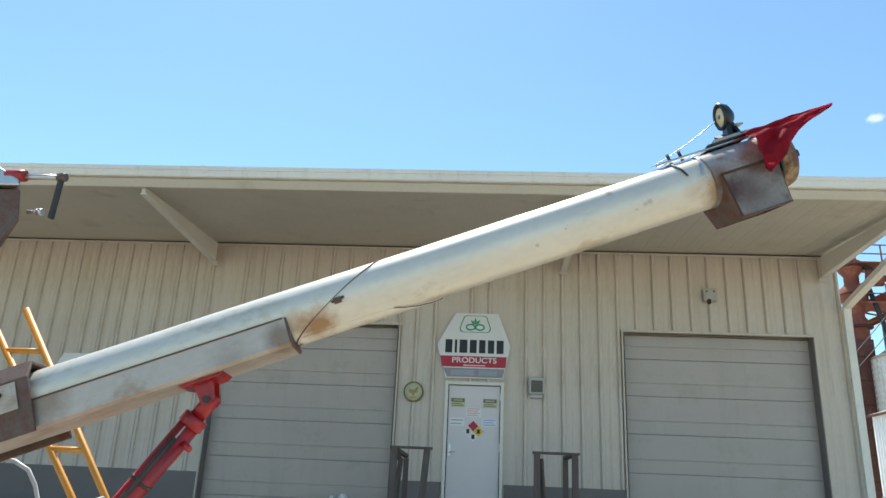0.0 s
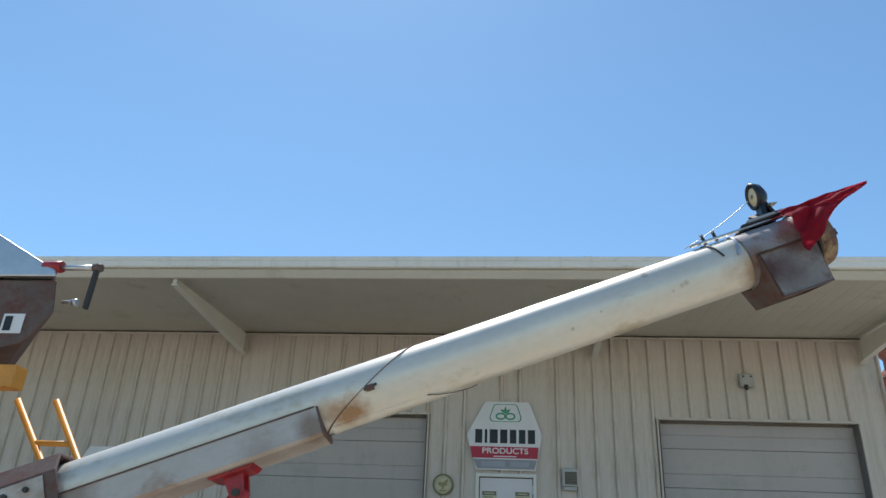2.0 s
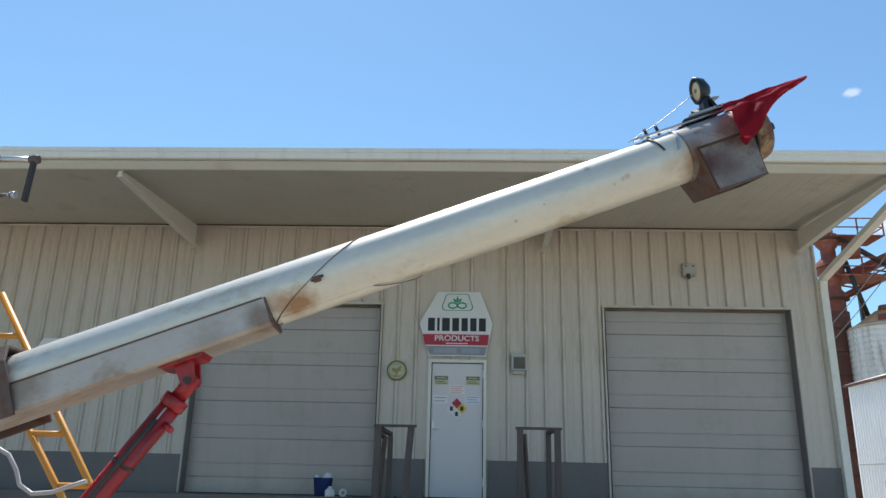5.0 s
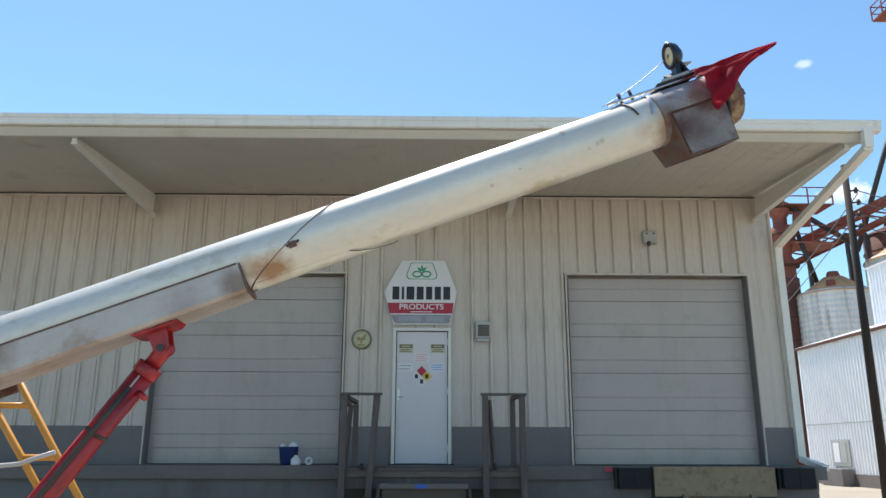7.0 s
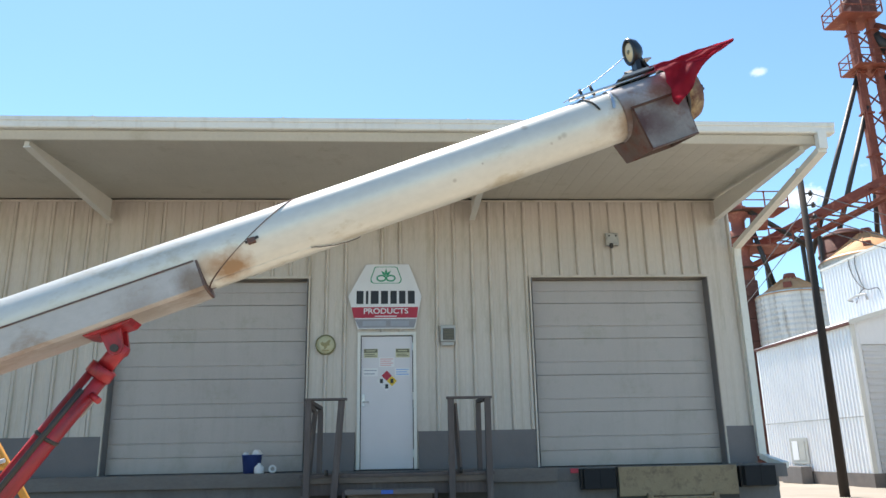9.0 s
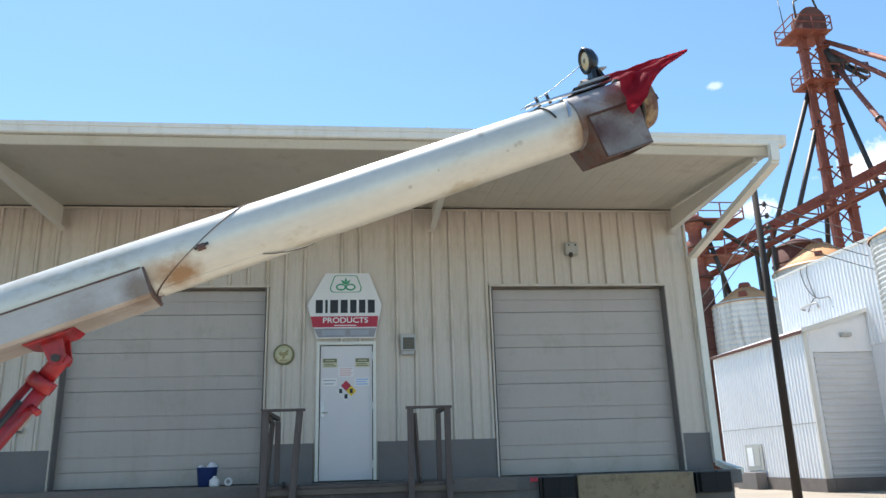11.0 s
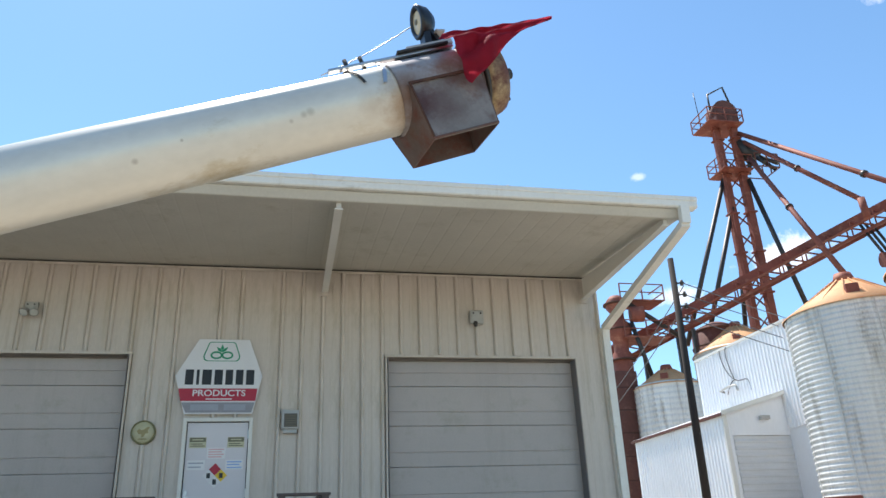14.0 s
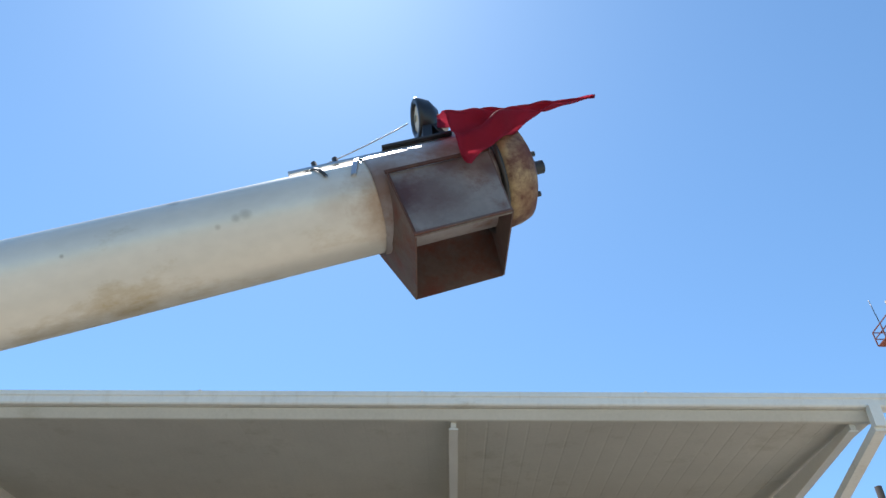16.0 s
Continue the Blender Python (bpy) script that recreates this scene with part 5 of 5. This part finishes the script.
platform(30.9, -2.0, 0.9, -1.2, 1.2)
platform(27.0, -1.4, 1.0, -1.1, 1.1)
part("davit", chain([TC + Vector((-0.9, 0, 32.5)), TC + Vector((-0.9, 0, 33.9)), TC + Vector((0.4, -0.2, 34.6)), TC + Vector((0.9, -0.2, 32.6))], 0.08), M_dark, tw)
part("antenna", rod(TC + Vector((-2.0, 0, 32)), TC + Vector((-2.1, 0, 34)), 0.03), M_dark, tw)
dst = part("distributor", rod(TC + Vector((0.7, -0.3, 29.6)), TC + Vector((1.5, -0.7, 28.0)), 0.35, 0.6, 14), M_dark, tw, "dark pipe distributor")
for k in range(6):
    a = k * math.pi / 3
    q = TC + Vector((1.5 + 0.42 * math.cos(a), -0.7 + 0.42 * math.sin(a), 28.0))
    part("stub_pipe", rod(q, q + Vector((0.7 * math.cos(a) + 0.35, 0.7 * math.sin(a) - 0.3, -1.0)), 0.15, n=8), M_dark, dst)
for hz in (26.9, 28.0):
    for a, b in (((0.9, -1.6), (2.8, -1.6)), ((2.8, -1.6), (2.8, 0.3)), ((0.9, 0.3), (2.8, 0.3))):
        part("cage_rail", beam(TC + Vector((*a, hz)), TC + Vector((*b, hz)), 0.07, 0.07), M_towerhead, dst)
for px, py in ((0.9, -1.6), (1.85, -1.6), (2.8, -1.6), (2.8, -0.6), (2.8, 0.3)):
    part("cage_post", beam(TC + Vector((px, py, 26.9)), TC + Vector((px, py, 28.0)), 0.07, 0.07), M_towerhead, dst)

for n_, (a, b, r) in enumerate((
        ((34.5, 32.6, 30.2), (38.9, 16.5, 15.2), 0.17),
        ((34.7, 32.5, 29.4), (36.2, 24.7, 20.9), 0.17),
        ((34.8, 32.4, 28.0), (31.4, 22.3, 15.0), 0.17))):
    s = tagged(part("grain_spout", rod(a, b, r), M_towered), "rust red steel grain spout pipe from the tower", "spout", "grain spouts")
    part("spout_flange", rod(Vector(a).lerp(Vector(b), 0.5), Vector(a).lerp(Vector(b), 0.51), r + 0.08), M_dark, s)
tagged(part("grain_spout", chain([(36.2, 24.7, 21.0), (36.25, 24.65, 19.6)], 0.24), M_towered), "rust red steel grain spout pipe from the tower", "spout", "grain spouts")
for a, b in (((33.0, 33.4, 26.6), (28.4, 34.5, 14.0)), ((33.2, 33.3, 24.2), (29.9, 34.5, 14.0)), ((34.6, 32.7, 26.3), (36.2, 31.0, 14.0)), ((33.4, 33.6, 22.0), (33.2, 35.0, 13.0))):
    tagged(part("down_pipe", rod(a, b, 0.17), M_dark), "dark steel down pipe beside the elevator tower", "spout", "down pipes")


def conveyor(a, b, name, label):
    e = empty(name, label, "conveyor", "overhead conveyors")
    a, b = Vector(a), Vector(b)
    d = (b - a).normalized()
    side = d.cross(Vector((0, 0, 1))).normalized()
    part("trough", beam(a, b, 0.7, 0.5), M_towered, e)
    for s in (-1, 1):
        part("chord", beam(a + side * s * 0.55 - Vector((0, 0, 1.1)), b + side * s * 0.55 - Vector((0, 0, 1.1)), 0.14, 0.2), M_towered, e)
    n = int((b - a).length / 1.6)
    for k in range(n):
        p, q = a.lerp(b, k / n), a.lerp(b, (k + 1) / n)
        for s in (-1, 1):
            part("brace", beam(p + side * s * 0.5, q + side * s * 0.55 - Vector((0, 0, 1.1)), 0.09, 0.09), M_towered, e)
            part("upright", beam(p + side * s * 0.5, p + side * s * 0.55 - Vector((0, 0, 1.1)), 0.08, 0.08), M_towered, e)
    part("walkway", beam(a + side * 0.9 - Vector((0, 0, 0.5)), b + side * 0.9 - Vector((0, 0, 0.5)), 0.6, 0.06), M_towered, e)
    return e


cv_end = conveyor((22.0, 34.5, 13.2), (44.0, 24.0, 23.6), "conveyor", "rust red overhead grain conveyor bridge")
DX, DY, DZ = 38.9, 26.4, 21.2
part("discharge_drum", rod((DX - 0.7, DY, DZ - 3.6), (DX + 0.7, DY - 0.4, DZ - 3.6), 0.5, n=18), M_towered, cv_end, "rusty orange discharge drum")
for k in (-0.45, 0.0, 0.5):
    part("drop_pipe", rod((DX + k - 0.9, DY + 0.4, DZ - 0.9), (DX + k, DY, DZ - 3.2), 0.10, n=8), M_dark, cv_end)
for x, y, z in ((27.0, 32.1, 14.5), (40.0, 25.9, 20.5), (24.0, 33.5, 13.0)):
    for s in (-0.6, 0.6):
        tagged(part("support_post", beam((x + s, y, 0), (x + s, y, z), 0.2, 0.2), M_dark), "dark steel post under the conveyor", "post", "conveyor posts")

tk = empty("surge_tank", "dark rust brown steel tank standing behind the bins", "tank", m=pose(30.6, 34.2, 0))
part("shell", lathe([(0.0, 15.6), (0.5, 15.55), (1.7, 15.0), (1.7, 11.5), (1.7, 0.0)], 28), M_towerhead, tk)
for z in (11.6, 12.7, 13.8, 14.9):
    part("hoop", lathe([(1.70, z - 0.06), (1.77, z - 0.04), (1.77, z + 0.04), (1.70, z + 0.06)], 28), M_rust, tk)
lw = empty("dryer_tower", "rust red steel dryer tower with low box", "tower")
# the darker steel puts the box's shade into its colour
part("box_base", box(20.9, 22.4, 30.6, 32.6, 0.0, 11.3, 0.05), M_towerhead, lw, "rust brown base box, darkened to stand in for shade")
for k in range(8):
    part("panel_seam", box(20.88, 22.42, 30.58, 32.62, 0.8 + k * 1.35, 0.88 + k * 1.35), M_rust, lw)
col = lathe([(0.0, 16.35), (0.35, 16.3), (0.62, 16.0), (0.66, 15.5), (0.42, 15.2), (0.42, 14.7), (0.74, 14.4), (0.78, 13.7), (0.5, 13.35), (0.46, 12.7), (0.6, 12.5), (0.6, 11.3)], 20)
part("column", col, M_towered, lw).location = (21.95, 31.3, 0)
for z in (15.75, 14.05, 12.1):
    part("band", rod((21.95, 31.3, z - 0.05), (21.95, 31.3, z + 0.05), 0.83, n=20), M_rust, lw)
part("fan_housing", rod((22.5, 30.6, 14.9), (23.3, 30.4, 14.9), 0.5, n=18), M_towered, lw)
for z in (13.4, 15.8):
    p = part("platform", box(21.9, 24.9, 30.4, 32.4, z, z + 0.08), M_towered, lw)
    for hz in (0.55, 1.1):
        part("guard_rail", beam((21.9, 30.4, z + hz), (24.9, 30.4, z + hz), 0.06, 0.06), M_towered, p)
        part("guard_rail", beam((24.9, 30.4, z + hz), (24.9, 32.4, z + hz), 0.06, 0.06), M_towered, p)
    for xx in (21.9, 23.4, 24.9):
        part("guard_post", beam((xx, 30.4, z), (xx, 30.4, z + 1.1), 0.07, 0.07), M_towered, p)
part("side_pipe", rod((22.2, 30.9, 16.0), (26.5, 31.5, 13.6), 0.16), M_dark, lw)
part("side_pipe", rod((22.5, 30.6, 14.4), (23.4, 30.6, 11.0), 0.14), M_dark, lw)

# rust red guard frame in the yard
gw, gh = 0.65, 2.27
for gx, gy in ((14.70, 5.89), (16.33, 4.62)):
    gf = empty("guard_frame", "rust red welded steel guard frame standing in the yard", "guard frame", "guard frames in the yard", m=pose(gx, gy, 0, 0, 0, -45))
    part("post", box(-0.09, 0.09, -0.09, 0.09, 0.0, gh, 0.01), M_towered, gf)
    part("post", beam((gw - 0.05, 0, gh), (gw + 0.06, 0, 0.0), 0.18, 0.18), M_towered, gf)
    part("top_bar", box(-0.13, gw + 0.08, -0.11, 0.11, gh + 0.001, gh + 0.14, 0.03), M_towered, gf)
    # darker steel here carries the post's shading in its colour
    part("back_post", box(gw - 0.14, gw - 0.02, 0.35, 0.47, 0.0, gh - 0.2, 0.01), M_towerhead, gf)
    part("mid_bar", box(0.091, gw - 0.121, -0.05, 0.05, gh * 0.45, gh * 0.45 + 0.12, 0.01), M_towered, gf)

# ---------------- siding panels ----------------
PW = 0.305
shared = {}


def siding(x0, x1, z0, z1):
    key = (round(x1 - x0, 3), round(z1 - z0, 3))
    if key not in shared:
        w, h = key
        pr = [(0.0, 0.0), (w - 0.05, 0.0), (w - 0.04, -0.004)] if w > 0.1 else [(0.0, 0.0)]
        if w > 0.25:
            pr = [(0, 0), (0.10, 0), (0.11, -0.003), (0.14, -0.003), (0.15, 0), (w - 0.079, 0.0), (w - 0.076, 0.010), (w - 0.067, 0.010), (w - 0.064, 0.0), (w - 0.050, -0.036), (w - 0.040, -0.041), (w - 0.024, -0.041), (w - 0.014, -0.036), (w - 0.002, 0.0), (w, 0.0)]
        else:
            pr = [(0, 0), (w, 0)]
        me = bpy.data.meshes.new("siding_panel")
        n = len(pr)
        vs = [(px, py, 0) for px, py in pr] + [(px, py, h) for px, py in pr] + [(px, 0.024, 0) for px, _ in (pr[0], pr[-1])] + [(px, 0.024, h) for px, _ in (pr[0], pr[-1])]
        fs = [(i, i + 1, n + i + 1, n + i) for i in range(n - 1)] + [(0, n, 2 * n + 2, 2 * n), (n - 1, 2 * n + 1, 2 * n + 3, 2 * n - 1)]
        me.from_pydata(vs, [], fs)
        me.materials.append(M_siding)
        shared[key] = me
    ob = new("siding_panel", shared[key])
    ob.parent = wall
    ob.location = (x0, 0, z0)


k = 0
holes = ((LD[0] - 0.05, LD[1] + 0.05, ZD + 0.05), (PD[0], PD[1], 3.432), (RD[0] - 0.05, RD[1] + 0.05, ZD + 0.05))
x = XL - PW + 0.095
while x < XR - 0.01:
    x1 = min(x + PW, XR)
    marks = sorted({max(x, XL), x1, *[m for a, b, _ in holes for m in (a, b) if x < m < x1]})
    for a, b in zip(marks, marks[1:]):
        mid = (a + b) / 2
        z0 = ZB
        for h0, h1, hz in holes:
            if h0 < mid < h1:
                z0 = hz
        siding(a, b, z0, ZT - 0.012)
    x = x1
